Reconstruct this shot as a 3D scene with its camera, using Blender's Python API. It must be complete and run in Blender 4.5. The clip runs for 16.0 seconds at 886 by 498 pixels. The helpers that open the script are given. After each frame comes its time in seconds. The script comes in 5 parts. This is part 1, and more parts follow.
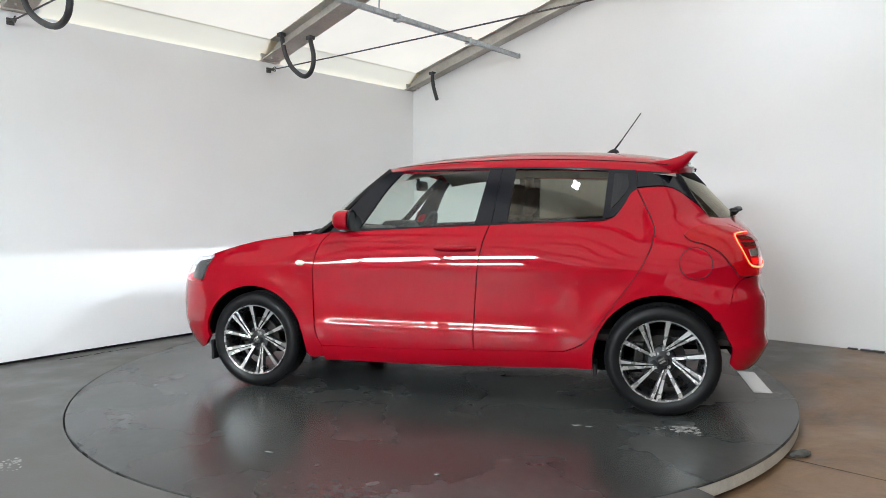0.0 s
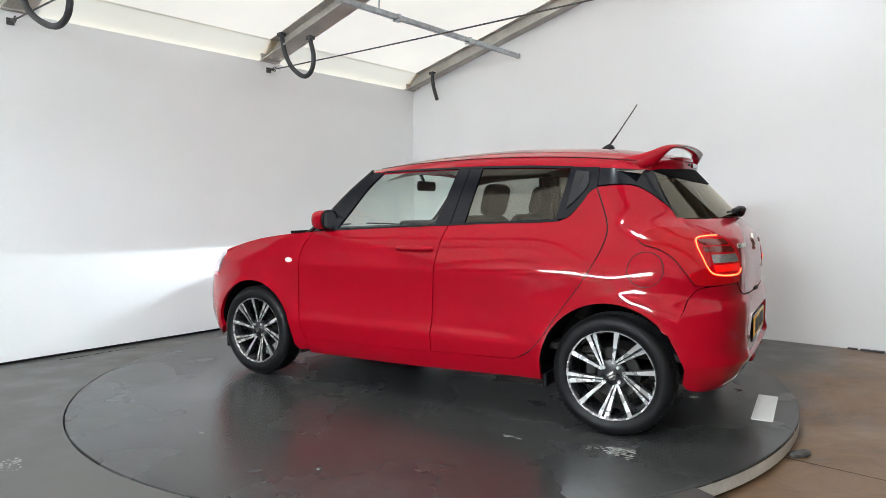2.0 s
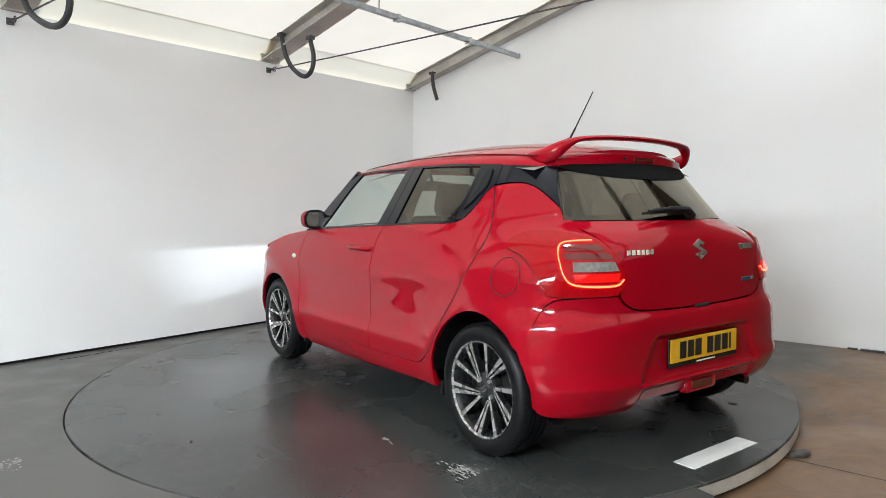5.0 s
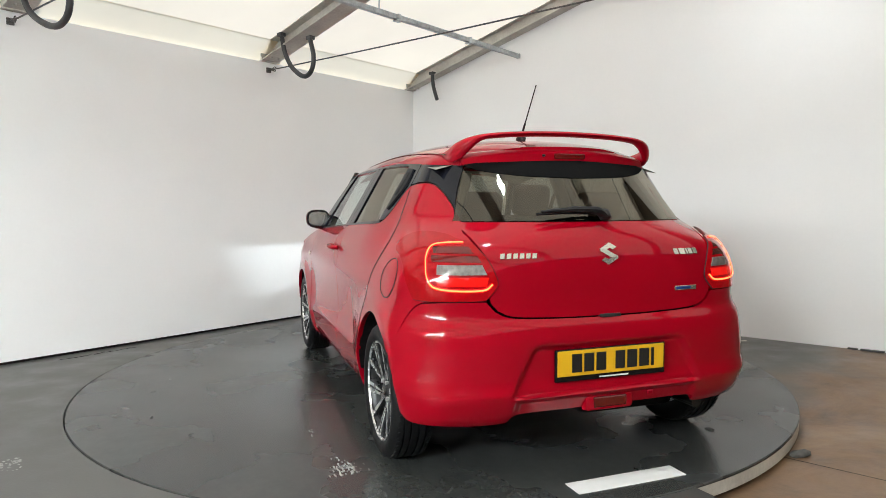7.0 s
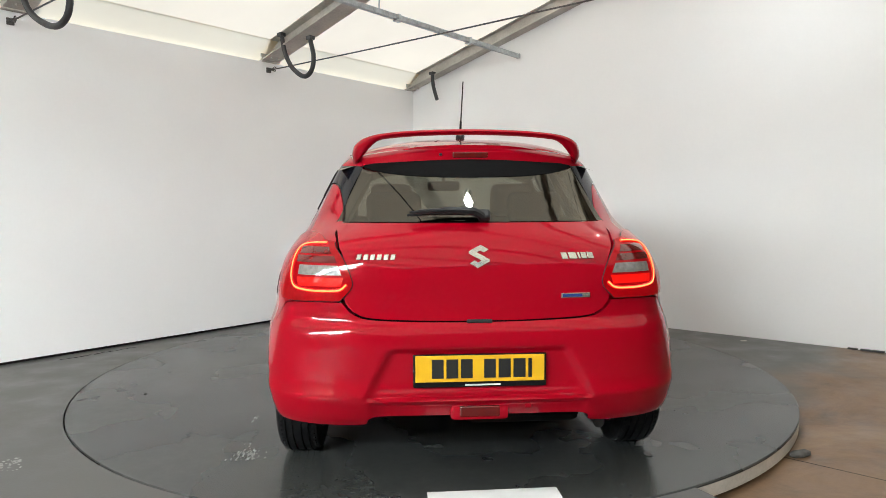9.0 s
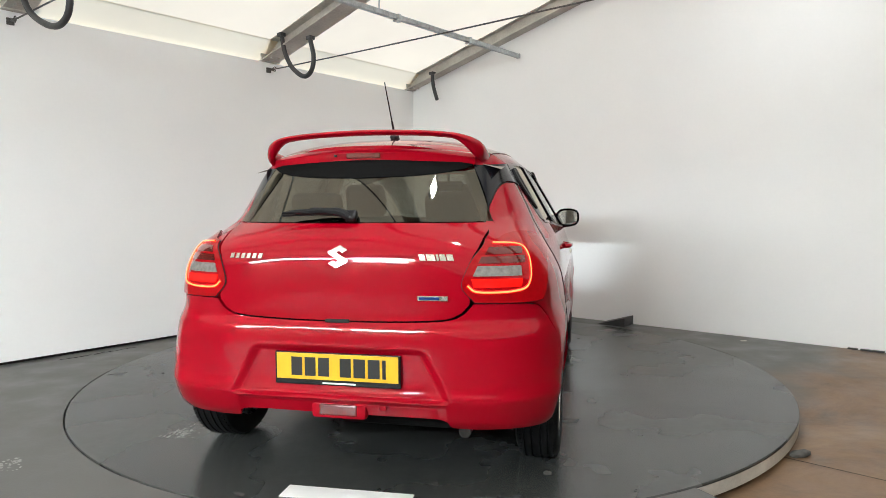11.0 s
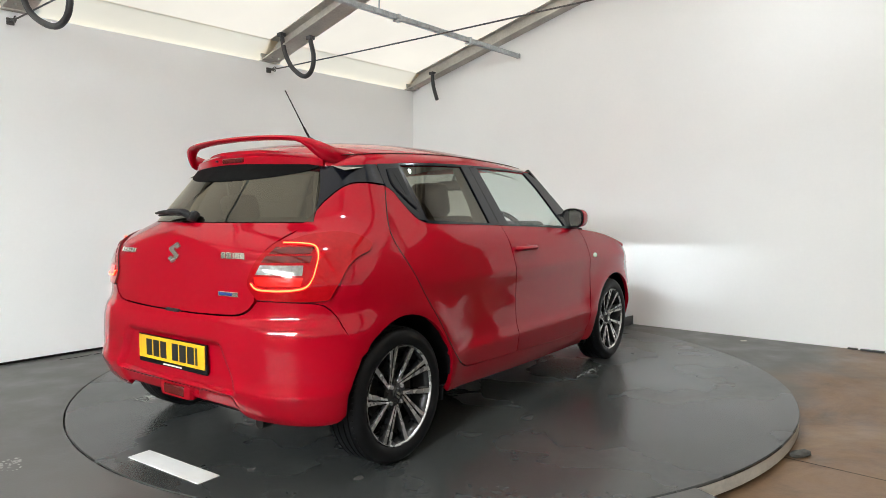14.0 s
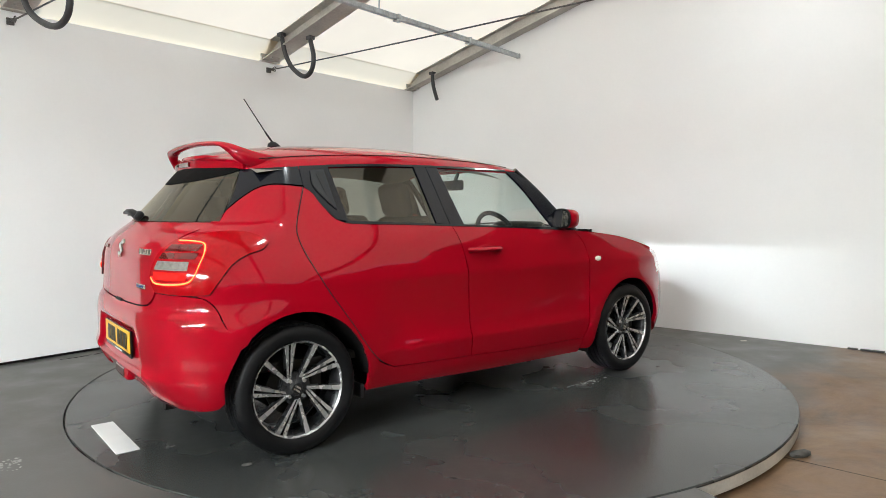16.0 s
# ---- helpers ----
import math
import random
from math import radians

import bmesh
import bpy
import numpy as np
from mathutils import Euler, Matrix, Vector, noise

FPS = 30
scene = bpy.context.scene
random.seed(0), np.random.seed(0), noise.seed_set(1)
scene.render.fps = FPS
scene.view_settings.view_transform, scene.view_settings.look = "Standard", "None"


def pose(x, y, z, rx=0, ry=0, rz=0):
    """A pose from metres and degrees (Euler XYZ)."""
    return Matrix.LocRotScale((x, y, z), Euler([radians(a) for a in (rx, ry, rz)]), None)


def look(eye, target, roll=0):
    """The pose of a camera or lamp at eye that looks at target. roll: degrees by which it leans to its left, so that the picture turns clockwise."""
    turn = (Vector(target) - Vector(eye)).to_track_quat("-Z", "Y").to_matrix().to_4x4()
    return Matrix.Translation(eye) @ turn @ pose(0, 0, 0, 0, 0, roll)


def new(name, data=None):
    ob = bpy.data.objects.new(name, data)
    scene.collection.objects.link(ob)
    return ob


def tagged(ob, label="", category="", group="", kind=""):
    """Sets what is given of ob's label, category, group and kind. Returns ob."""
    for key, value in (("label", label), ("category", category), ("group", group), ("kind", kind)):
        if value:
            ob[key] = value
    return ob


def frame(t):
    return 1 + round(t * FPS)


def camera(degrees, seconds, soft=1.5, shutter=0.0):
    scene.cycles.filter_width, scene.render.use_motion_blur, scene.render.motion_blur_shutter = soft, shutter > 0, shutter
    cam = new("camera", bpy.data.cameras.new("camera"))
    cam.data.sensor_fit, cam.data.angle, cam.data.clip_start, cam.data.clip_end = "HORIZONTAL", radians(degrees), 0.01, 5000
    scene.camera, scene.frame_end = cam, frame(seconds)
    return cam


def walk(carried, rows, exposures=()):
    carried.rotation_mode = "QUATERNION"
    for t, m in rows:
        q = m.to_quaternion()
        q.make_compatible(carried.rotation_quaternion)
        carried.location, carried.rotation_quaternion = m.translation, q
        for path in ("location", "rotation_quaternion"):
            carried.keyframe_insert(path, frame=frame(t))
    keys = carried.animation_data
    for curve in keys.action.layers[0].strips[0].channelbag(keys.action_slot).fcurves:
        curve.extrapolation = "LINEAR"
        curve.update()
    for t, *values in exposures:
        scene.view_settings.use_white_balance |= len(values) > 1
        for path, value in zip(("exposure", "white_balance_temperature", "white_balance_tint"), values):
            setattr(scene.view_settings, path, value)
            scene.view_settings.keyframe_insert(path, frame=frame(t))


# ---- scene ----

# levels of exposure and light
EXPO = 2.15
SUN = 0.84
TUBE = 60.0
FLOOD = 190.0
HEADLAMP = 850.0
FLOODS = [(4.06, 3.85, 3.45, 1.0), (4.35, 1.05, 3.45, 0.62)]
TUBES = [(-6.2 + 1.75 * k, -6.6, 2.75, 1.6, 0) for k in range(3)] + [(-5.5 + 1.75 * k, -8.4, 3.0, 1.6, 0) for k in range(2)]

# ---------------------------------------------------------------- camera
EYE = Vector((0.0, -4.584, 1.1226))
YAW, PITCH = 0.0138, -0.0613
AIM = EYE + Vector((math.sin(YAW) * math.cos(PITCH), math.cos(YAW) * math.cos(PITCH), math.sin(PITCH)))
cam = camera(68.27, 16.0, soft=0.75)
VIEW = look(EYE, AIM, -0.28)
walk(cam, [(0.0, VIEW), (16.0, VIEW)], exposures=[(0.0, EXPO, 5950, 5), (4.2, EXPO, 5930, 5), (6.4, EXPO, 6280, 5), (16.0, EXPO, 6280, 5)])

# ---------------------------------------------------------------- daylight above the canvas roof
world = bpy.data.worlds.new("sky")
scene.world = world
world.use_nodes = True
sky = world.node_tree.nodes.new("ShaderNodeTexSky")
sky.sky_type, sky.sun_disc = "NISHITA", False
sky.sun_elevation, sky.sun_rotation = radians(48), radians(200)
world.node_tree.links.new(sky.outputs[0], world.node_tree.nodes["Background"].inputs[0])
world.node_tree.nodes["Background"].inputs[1].default_value = 0.07
sun_data = bpy.data.lights.new("sun", "SUN")
sun_data.energy, sun_data.angle, sun_data.color = SUN, radians(0.6), (1.0, 0.97, 0.93)
sun_lamp = new("sun", sun_data)
sun_lamp.matrix_world = look((-2, -5.5, 9), (0, 0, 0))


# ---------------------------------------------------------------- materials
def nodes_of(m):
    return m.node_tree.nodes, m.node_tree.links


def surface(name, base, rough=0.5, metal=0.0, vary=0.12, scale=3.0, fine=60.0, bump=0.05, tint=None, coat=0.0, rough_vary=0.1,
            glow=0.0, glow_colour=None, spec=0.5, random_tone=0.0):
    """A painted, cast or woven surface: large stains, fine grain, relief and uneven gloss."""
    m = bpy.data.materials.new(name)
    m.use_nodes = True
    n, l = nodes_of(m)
    b = n["Principled BSDF"]
    co = n.new("ShaderNodeTexCoord")
    big, small = n.new("ShaderNodeTexNoise"), n.new("ShaderNodeTexNoise")
    big.inputs["Scale"].default_value, big.inputs["Detail"].default_value = scale, 6
    small.inputs["Scale"].default_value, small.inputs["Detail"].default_value = fine, 4
    for t in (big, small):
        l.new(co.outputs["Object"], t.inputs["Vector"])
    add = n.new("ShaderNodeMath")
    add.operation = "MULTIPLY_ADD"
    l.new(small.outputs[0], add.inputs[0])
    add.inputs[1].default_value = 0.35
    l.new(big.outputs[0], add.inputs[2])
    ramp = n.new("ShaderNodeValToRGB")
    c = Vector(base)
    t2 = Vector(tint) if tint else c * (1 + vary)
    ramp.color_ramp.elements[0].position, ramp.color_ramp.elements[1].position = 0.45, 0.9
    ramp.color_ramp.elements[0].color = (*(c * (1 - vary)), 1)
    ramp.color_ramp.elements[1].color = (*t2, 1)
    l.new(add.outputs[0], ramp.inputs[0])
    l.new(ramp.outputs[0], b.inputs["Base Color"])
    mr = n.new("ShaderNodeMapRange")
    mr.inputs[1].default_value, mr.inputs[2].default_value = 0.3, 0.8
    mr.inputs[3].default_value, mr.inputs[4].default_value = max(0.02, rough - rough_vary), min(1, rough + rough_vary)
    l.new(big.outputs[0], mr.inputs[0])
    l.new(mr.outputs[0], b.inputs["Roughness"])
    b.inputs["Metallic"].default_value = metal
    b.inputs["Coat Weight"].default_value = coat
    b.inputs["Coat Roughness"].default_value = 0.03
    b.inputs["Specular IOR Level"].default_value = spec
    if bump:
        bp = n.new("ShaderNodeBump")
        bp.inputs["Strength"].default_value, bp.inputs["Distance"].default_value = bump, 0.004
        l.new(small.outputs[0], bp.inputs["Height"])
        l.new(bp.outputs[0], b.inputs["Normal"])
    if glow:
        b.inputs["Emission Color"].default_value = (*(glow_colour or base), 1)
        b.inputs["Emission Strength"].default_value = glow
    return m


def glass(name, tint, gloss=0.02, mirror=0.075, reflection_tint=(1.0, 1.0, 1.0)):
    m = bpy.data.materials.new(name)
    m.use_nodes = True
    n, l = nodes_of(m)
    n.remove(n["Principled BSDF"])
    tr, gl, mix, fr, pw, mr = (n.new("ShaderNode" + k) for k in ("BsdfTransparent", "BsdfGlossy", "MixShader", "LayerWeight", "Math", "MapRange"))
    tr.inputs[0].default_value = (*tint, 1)
    gl.inputs["Roughness"].default_value = gloss
    # colour put into the mirrored light itself
    gl.inputs["Color"].default_value = (*reflection_tint, 1)
    fr.inputs["Blend"].default_value = 0.5
    pw.operation = "POWER"
    l.new(fr.outputs["Facing"], pw.inputs[0])
    pw.inputs[1].default_value = 4.0
    mr.inputs[3].default_value, mr.inputs[4].default_value = mirror, 0.8
    l.new(pw.outputs[0], mr.inputs[0])
    l.new(mr.outputs[0], mix.inputs[0])
    l.new(tr.outputs[0], mix.inputs[1])
    l.new(gl.outputs[0], mix.inputs[2])
    l.new(mix.outputs[0], n["Material Output"].inputs[0])
    return m


def canvas_material(name, colour):
    m = bpy.data.materials.new(name)
    m.use_nodes = True
    n, l = nodes_of(m)
    n.remove(n["Principled BSDF"])
    di, tr, mix = n.new("ShaderNodeBsdfDiffuse"), n.new("ShaderNodeBsdfTranslucent"), n.new("ShaderNodeMixShader")
    co, no, ramp = n.new("ShaderNodeTexCoord"), n.new("ShaderNodeTexNoise"), n.new("ShaderNodeValToRGB")
    no.inputs["Scale"].default_value, no.inputs["Detail"].default_value = 1.1, 5
    l.new(co.outputs["Object"], no.inputs["Vector"])
    l.new(no.outputs[0], ramp.inputs[0])
    c = Vector(colour)
    ramp.color_ramp.elements[0].position, ramp.color_ramp.elements[1].position = 0.3, 0.7
    ramp.color_ramp.elements[0].color = (*(c * 0.93), 1)
    ramp.color_ramp.elements[1].color = (*c, 1)
    for s in (di, tr):
        l.new(ramp.outputs[0], s.inputs[0])
    mix.inputs[0].default_value = 0.6
    l.new(di.outputs[0], mix.inputs[1])
    l.new(tr.outputs[0], mix.inputs[2])
    l.new(mix.outputs[0], n["Material Output"].inputs[0])
    return m


def floor_material():
    """Grey floor paint that gives way to bare brown concrete, with stains and polish."""
    m = bpy.data.materials.new("painted_concrete")
    m.use_nodes = True
    n, l = nodes_of(m)
    b = n["Principled BSDF"]
    co = n.new("ShaderNodeTexCoord")
    sep = n.new("ShaderNodeSeparateXYZ")
    l.new(co.outputs["Object"], sep.inputs[0])
    no, nb, nf = (n.new("ShaderNodeTexNoise") for _ in range(3))
    for t, s in ((no, 1.6), (nb, 4.5), (nf, 70)):
        t.inputs["Scale"].default_value, t.inputs["Detail"].default_value = s, 7
        l.new(co.outputs["Object"], t.inputs["Vector"])

    def math_node(op, a, b2, c2=None):
        k = n.new("ShaderNodeMath")
        k.operation = op
        for i, val in enumerate((a, b2, c2)):
            if val is None:
                continue
            if isinstance(val, (int, float)):
                k.inputs[i].default_value = val
            else:
                l.new(val, k.inputs[i])
        return k.outputs[0]

    # the paint ends along a ragged line towards the bay's open side
    side = math_node("SUBTRACT", math_node("MULTIPLY_ADD", sep.outputs[1], -1.1, sep.outputs[0]), 2.75)
    edge = math_node("MULTIPLY_ADD", math_node("SUBTRACT", no.outputs[0], 0.5), 1.6, side)
    fac = n.new("ShaderNodeMapRange")
    fac.interpolation_type = "SMOOTHSTEP"
    fac.inputs[1].default_value, fac.inputs[2].default_value = -0.35, 0.45
    l.new(edge, fac.inputs[0])
    # stains drawn out along the bay, over a mottled ground
    turn = n.new("ShaderNodeMapping")
    turn.inputs["Rotation"].default_value = (0, 0, radians(-40))
    turn.inputs["Scale"].default_value = (1.0, 1.5, 1.0)
    l.new(co.outputs["Object"], turn.inputs["Vector"])
    streak = n.new("ShaderNodeTexNoise")
    streak.inputs["Scale"].default_value, streak.inputs["Detail"].default_value, streak.inputs["Roughness"].default_value = 1.5, 10, 0.70
    streak.inputs["Distortion"].default_value = 0.6
    l.new(turn.outputs[0], streak.inputs["Vector"])
    stain = math_node("ADD", math_node("MULTIPLY", streak.outputs[0], 0.7), math_node("MULTIPLY", nb.outputs[0], 0.3))
    # the raised deck on the near side keeps its grey paint
    lower = math_node("GREATER_THAN", math_node("MULTIPLY_ADD", sep.outputs[1], 0.459, math_node("MULTIPLY", sep.outputs[0], 0.889)), 0.012)
    bare = math_node("MULTIPLY", fac.outputs[0], lower)
    grey, brown = n.new("ShaderNodeValToRGB"), n.new("ShaderNodeValToRGB")
    for r, c0, c1 in ((grey, (0.062, 0.061, 0.057), (0.115, 0.112, 0.103)), (brown, (0.055, 0.030, 0.015), (0.25, 0.165, 0.095))):
        r.color_ramp.elements[0].position, r.color_ramp.elements[1].position = (0.35, 0.72) if r is grey else (0.34, 0.66)
        r.color_ramp.elements[0].color, r.color_ramp.elements[1].color = (*c0, 1), (*c1, 1)
        l.new(nb.outputs[0] if r is grey else stain, r.inputs[0])
    mid = brown.color_ramp.elements.new(0.5)
    mid.color = (0.168, 0.100, 0.054, 1)
    mix = n.new("ShaderNodeMix")
    mix.data_type = "RGBA"
    l.new(bare, mix.inputs[0])
    l.new(grey.outputs[0], mix.inputs[6])
    l.new(brown.outputs[0], mix.inputs[7])
    l.new(mix.outputs[2], b.inputs["Base Color"])
    rr = n.new("ShaderNodeMapRange")
    rr.inputs[1].default_value, rr.inputs[2].default_value, rr.inputs[3].default_value, rr.inputs[4].default_value = 0.3, 0.7, 0.3, 0.55
    l.new(nb.outputs[0], rr.inputs[0])
    l.new(rr.outputs[0], b.inputs["Roughness"])
    bp = n.new("ShaderNodeBump")
    bp.inputs["Strength"].default_value, bp.inputs["Distance"].default_value = 0.12, 0.004
    l.new(nf.outputs[0], bp.inputs["Height"])
    l.new(bp.outputs[0], b.inputs["Normal"])
    return m


def disc_material():
    """Dark grey deck paint: broad dull and polished areas, pale rubbed patches, dust and faint dents."""
    m = surface("turntable_paint", (0.033, 0.035, 0.035), 0.25, vary=0.16, scale=0.9, fine=26, bump=0.0, tint=(0.057, 0.060, 0.057), rough_vary=0.03)
    n, l = nodes_of(m)
    b = n["Principled BSDF"]
    co = n.new("ShaderNodeTexCoord")
    rub, mask, dent = (n.new("ShaderNodeTexNoise") for _ in range(3))
    for k, sc, det, ro in ((rub, 11.0, 10, 0.72), (mask, 1.3, 4, 0.5), (dent, 5.0, 3, 0.5)):
        k.inputs["Scale"].default_value, k.inputs["Detail"].default_value, k.inputs["Roughness"].default_value = sc, det, ro
        l.new(co.outputs["Object"], k.inputs["Vector"])
    add = n.new("ShaderNodeMath")
    l.new(rub.outputs[0], add.inputs[0])
    l.new(mask.outputs[0], add.inputs[1])
    pale = n.new("ShaderNodeMapRange")
    for i, val in enumerate((1.00, 1.45, 0.0, 0.30)):
        pale.inputs[i + 1].default_value = val
    l.new(add.outputs[0], pale.inputs[0])
    mix = n.new("ShaderNodeMix")
    mix.data_type = "RGBA"
    l.new(pale.outputs[0], mix.inputs[0])
    l.new(b.inputs["Base Color"].links[0].from_socket, mix.inputs[6])
    mix.inputs[7].default_value = (0.14, 0.14, 0.13, 1)
    l.new(mix.outputs[2], b.inputs["Base Color"])
    gloss = n.new("ShaderNodeMapRange")
    for i, val in enumerate((0.35, 0.68, 0.22, 0.32)):
        gloss.inputs[i + 1].default_value = val
    l.new(mask.outputs[0], gloss.inputs[0])
    l.new(gloss.outputs[0], b.inputs["Roughness"])
    bp = n.new("ShaderNodeBump")
    bp.inputs["Strength"].default_value, bp.inputs["Distance"].default_value = 0.05, 0.003
    l.new(dent.outputs[0], bp.inputs["Height"])
    l.new(bp.outputs[0], b.inputs["Normal"])
    return m


M_WALL = surface("white_wall_paint", (0.89, 0.89, 0.89), 0.6, vary=0.02, scale=1.2, fine=40, bump=0.04, tint=(0.905, 0.905, 0.90))
M_BACK = surface("brown_shed_lining", (0.085, 0.066, 0.048), 0.7, vary=0.3, scale=0.8, fine=12, bump=0.1)
M_FLOOR = floor_material()
M_DISC = disc_material()
M_LUMP = surface("grey_rubble", (0.075, 0.072, 0.066), 0.85, vary=0.3, scale=20, bump=0.3)
M_RIM = surface("turntable_rim_concrete", (0.56, 0.53, 0.47), 0.7, vary=0.2, scale=5, bump=0.2)
# near-black: dark rubber and joints, also shade put into gaps and hollows
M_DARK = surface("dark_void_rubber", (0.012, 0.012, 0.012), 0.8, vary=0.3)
M_CANVAS = canvas_material("cream_canvas", (0.92, 0.785, 0.60))
M_VALANCE = canvas_material("yellowed_canvas", (0.88, 0.755, 0.56))
M_BEAM = surface("weathered_steel_beam", (0.50, 0.47, 0.42), 0.6, vary=0.25, scale=4, fine=50, bump=0.15, tint=(0.62, 0.59, 0.53))
M_GALV = surface("galvanised_steel", (0.42, 0.44, 0.45), 0.42, metal=0.7, vary=0.3, scale=25, fine=140, bump=0.06)
M_HOSE = surface("black_rubber_hose", (0.035, 0.035, 0.037), 0.55, vary=0.3, scale=20, fine=90, bump=0.1)
M_WIRE = surface("steel_wire_rope", (0.10, 0.095, 0.09), 0.5, metal=0.5, vary=0.3, scale=60)
M_TUBE = surface("lamp_tube", (1, 1, 1), 0.5, bump=0, glow=TUBE, glow_colour=(0.95, 0.98, 1.0))
M_FLOOD = surface("lit_floodlight", (1, 1, 1), 0.5, bump=0, glow=FLOOD, glow_colour=(0.97, 0.98, 1.0))
M_LAMPBODY = surface("white_lamp_housing", (0.75, 0.75, 0.73), 0.4, vary=0.05)
M_SCUFF = surface("pale_scuffed_paint", (0.34, 0.34, 0.32), 0.8, vary=0.3, scale=30)
M_WHITE = surface("white_plastic", (0.80, 0.80, 0.79), 0.45, vary=0.03, scale=12, bump=0.03)


# ---------------------------------------------------------------- mesh helpers
def mesh_object(name, verts, faces, material, parent=None, label="", smooth=False, mats=None, indices=None):
    me = bpy.data.meshes.new(name)
    me.from_pydata([tuple(v) for v in verts], [], faces)
    for k in ([material] if mats is None else mats):
        me.materials.append(k)
    if indices is not None:
        me.polygons.foreach_set("material_index", indices)
    if smooth:
        me.polygons.foreach_set("use_smooth", [True] * len(me.polygons))
    me.update()
    ob = new(name, me)
    if parent is not None:
        ob.parent = parent
    if label:
        tagged(ob, label)
    return ob


def part(name, bm, material, parent, label="", smooth=False):
    me = bpy.data.meshes.new(name)
    bmesh.ops.recalc_face_normals(bm, faces=bm.faces)
    bm.to_mesh(me)
    bm.free()
    me.materials.append(material)
    if smooth:
        me.polygons.foreach_set("use_smooth", [True] * len(me.polygons))
        me.set_sharp_from_angle(angle=radians(38))
    ob = new(name, me)
    if parent is not None:
        ob.parent = parent
    if label:
        tagged(ob, label)
    return ob


def box(size, at=(0, 0, 0), turn=None, bevel=0.0, bm=None, segments=2):
    bm = bm or bmesh.new()
    m = Matrix.Translation(at) @ (turn or Matrix.Identity(4))
    r = bmesh.ops.create_cube(bm, size=1.0, matrix=m @ Matrix.Diagonal((*size, 1)))
    if bevel:
        edges = list({e for v in r["verts"] for e in v.link_edges})
        bmesh.ops.bevel(bm, geom=edges, offset=bevel, segments=segments, profile=0.5, affect="EDGES")
    return bm


def tube(path, radius, sides=10, bm=None, closed=False, squash=1.0, caps=True):
    """A round bar along a path; radius may be one number or one for each point."""
    bm = bm or bmesh.new()
    path = [Vector(p) for p in path]
    n = len(path)
    rad = radius if isinstance(radius, (list, tuple)) else [radius] * n
    rings, up = [], None
    for i, p in enumerate(path):
        a, b = path[i - 1] if (i or closed) else path[i], path[(i + 1) % n] if (i < n - 1 or closed) else path[i]
        d = (b - a).normalized()
        if up is None:
            up = Vector((0, 0, 1)) if abs(d.z) < 0.9 else Vector((1, 0, 0))
        s = d.cross(up).normalized()
        up = s.cross(d).normalized()
        rings.append([bm.verts.new(p + rad[i] * (math.cos(k * math.tau / sides) * s + squash * math.sin(k * math.tau / sides) * up)) for k in range(sides)])
    for i in range(n if closed else n - 1):
        r0, r1 = rings[i], rings[(i + 1) % n]
        for k in range(sides):
            bm.faces.new((r0[k], r0[(k + 1) % sides], r1[(k + 1) % sides], r1[k]))
    if not closed and caps:
        bm.faces.new(rings[0])
        bm.faces.new(rings[-1])
    return bm


def lathe(profile, steps=48, turn=None, bm=None, closed=False):
    """Turn (radius, height) pairs about the local y axis."""
    bm = bm or bmesh.new()
    turn = turn or Matrix.Identity(4)
    rings = []
    for r, h in profile:
        rings.append([bm.verts.new(turn @ Vector((r * math.cos(a * math.tau / steps), h, r * math.sin(a * math.tau / steps)))) for a in range(steps)])
    m = len(rings)
    for i in range(m if closed else m - 1):
        for k in range(steps):
            bm.faces.new((rings[i][k], rings[i][(k + 1) % steps], rings[(i + 1) % m][(k + 1) % steps], rings[(i + 1) % m][k]))
    return bm


def spline(pts, n):
    """n points along a smooth line through pts, evenly spaced."""
    p = [np.array(q, float) for q in pts]
    if len(p) == 2:
        return [p[0] + (p[1] - p[0]) * k / (n - 1) for k in range(n)]
    q = [2 * p[0] - p[1]] + p + [2 * p[-1] - p[-2]]
    out = []
    for i in range(1, len(q) - 2):
        for k in range(24):
            t = k / 24
            out.append(0.5 * (2 * q[i] + (q[i + 1] - q[i - 1]) * t + (2 * q[i - 1] - 5 * q[i] + 4 * q[i + 1] - q[i + 2]) * t * t
                              + (3 * q[i] - q[i - 1] - 3 * q[i + 1] + q[i + 2]) * t ** 3))
    out.append(p[-1])
    out = np.array(out)
    s = np.concatenate([[0], np.cumsum(np.linalg.norm(np.diff(out, axis=0), axis=1))])
    u = np.linspace(0, s[-1], n)
    return list(np.stack([np.interp(u, s, out[:, k]) for k in range(out.shape[1])], -1))


# ---------------------------------------------------------------- the bay: floor, walls, canvas roof
K = Vector((-0.247, 3.54, 0))
AX = Vector((math.cos(radians(-40.55)), math.sin(radians(-40.55)), 0))      # along the gable wall
BX = Vector((-math.cos(radians(49.45)), -math.sin(radians(49.45)), 0))      # along the eaves wall
ROOM = Matrix(((AX.x, BX.x, 0, K.x), (AX.y, BX.y, 0, K.y), (0, 0, 1, 0), (0, 0, 0, 1)))
ROOM_TURN = ROOM.to_3x3().to_4x4()
WIDE, DEEP, EAVES, RISE = 10.4, 12.0, 2.56, 0.262
SCREEN = 5.0                                          # where the white boards end
R_DISC, R_HOLE = 2.278, 2.286


def room(a, b, z):
    return ROOM @ Vector((a, b, z))


def roof_z(a):
    return EAVES + 0.05 + RISE * min(a, WIDE - a)


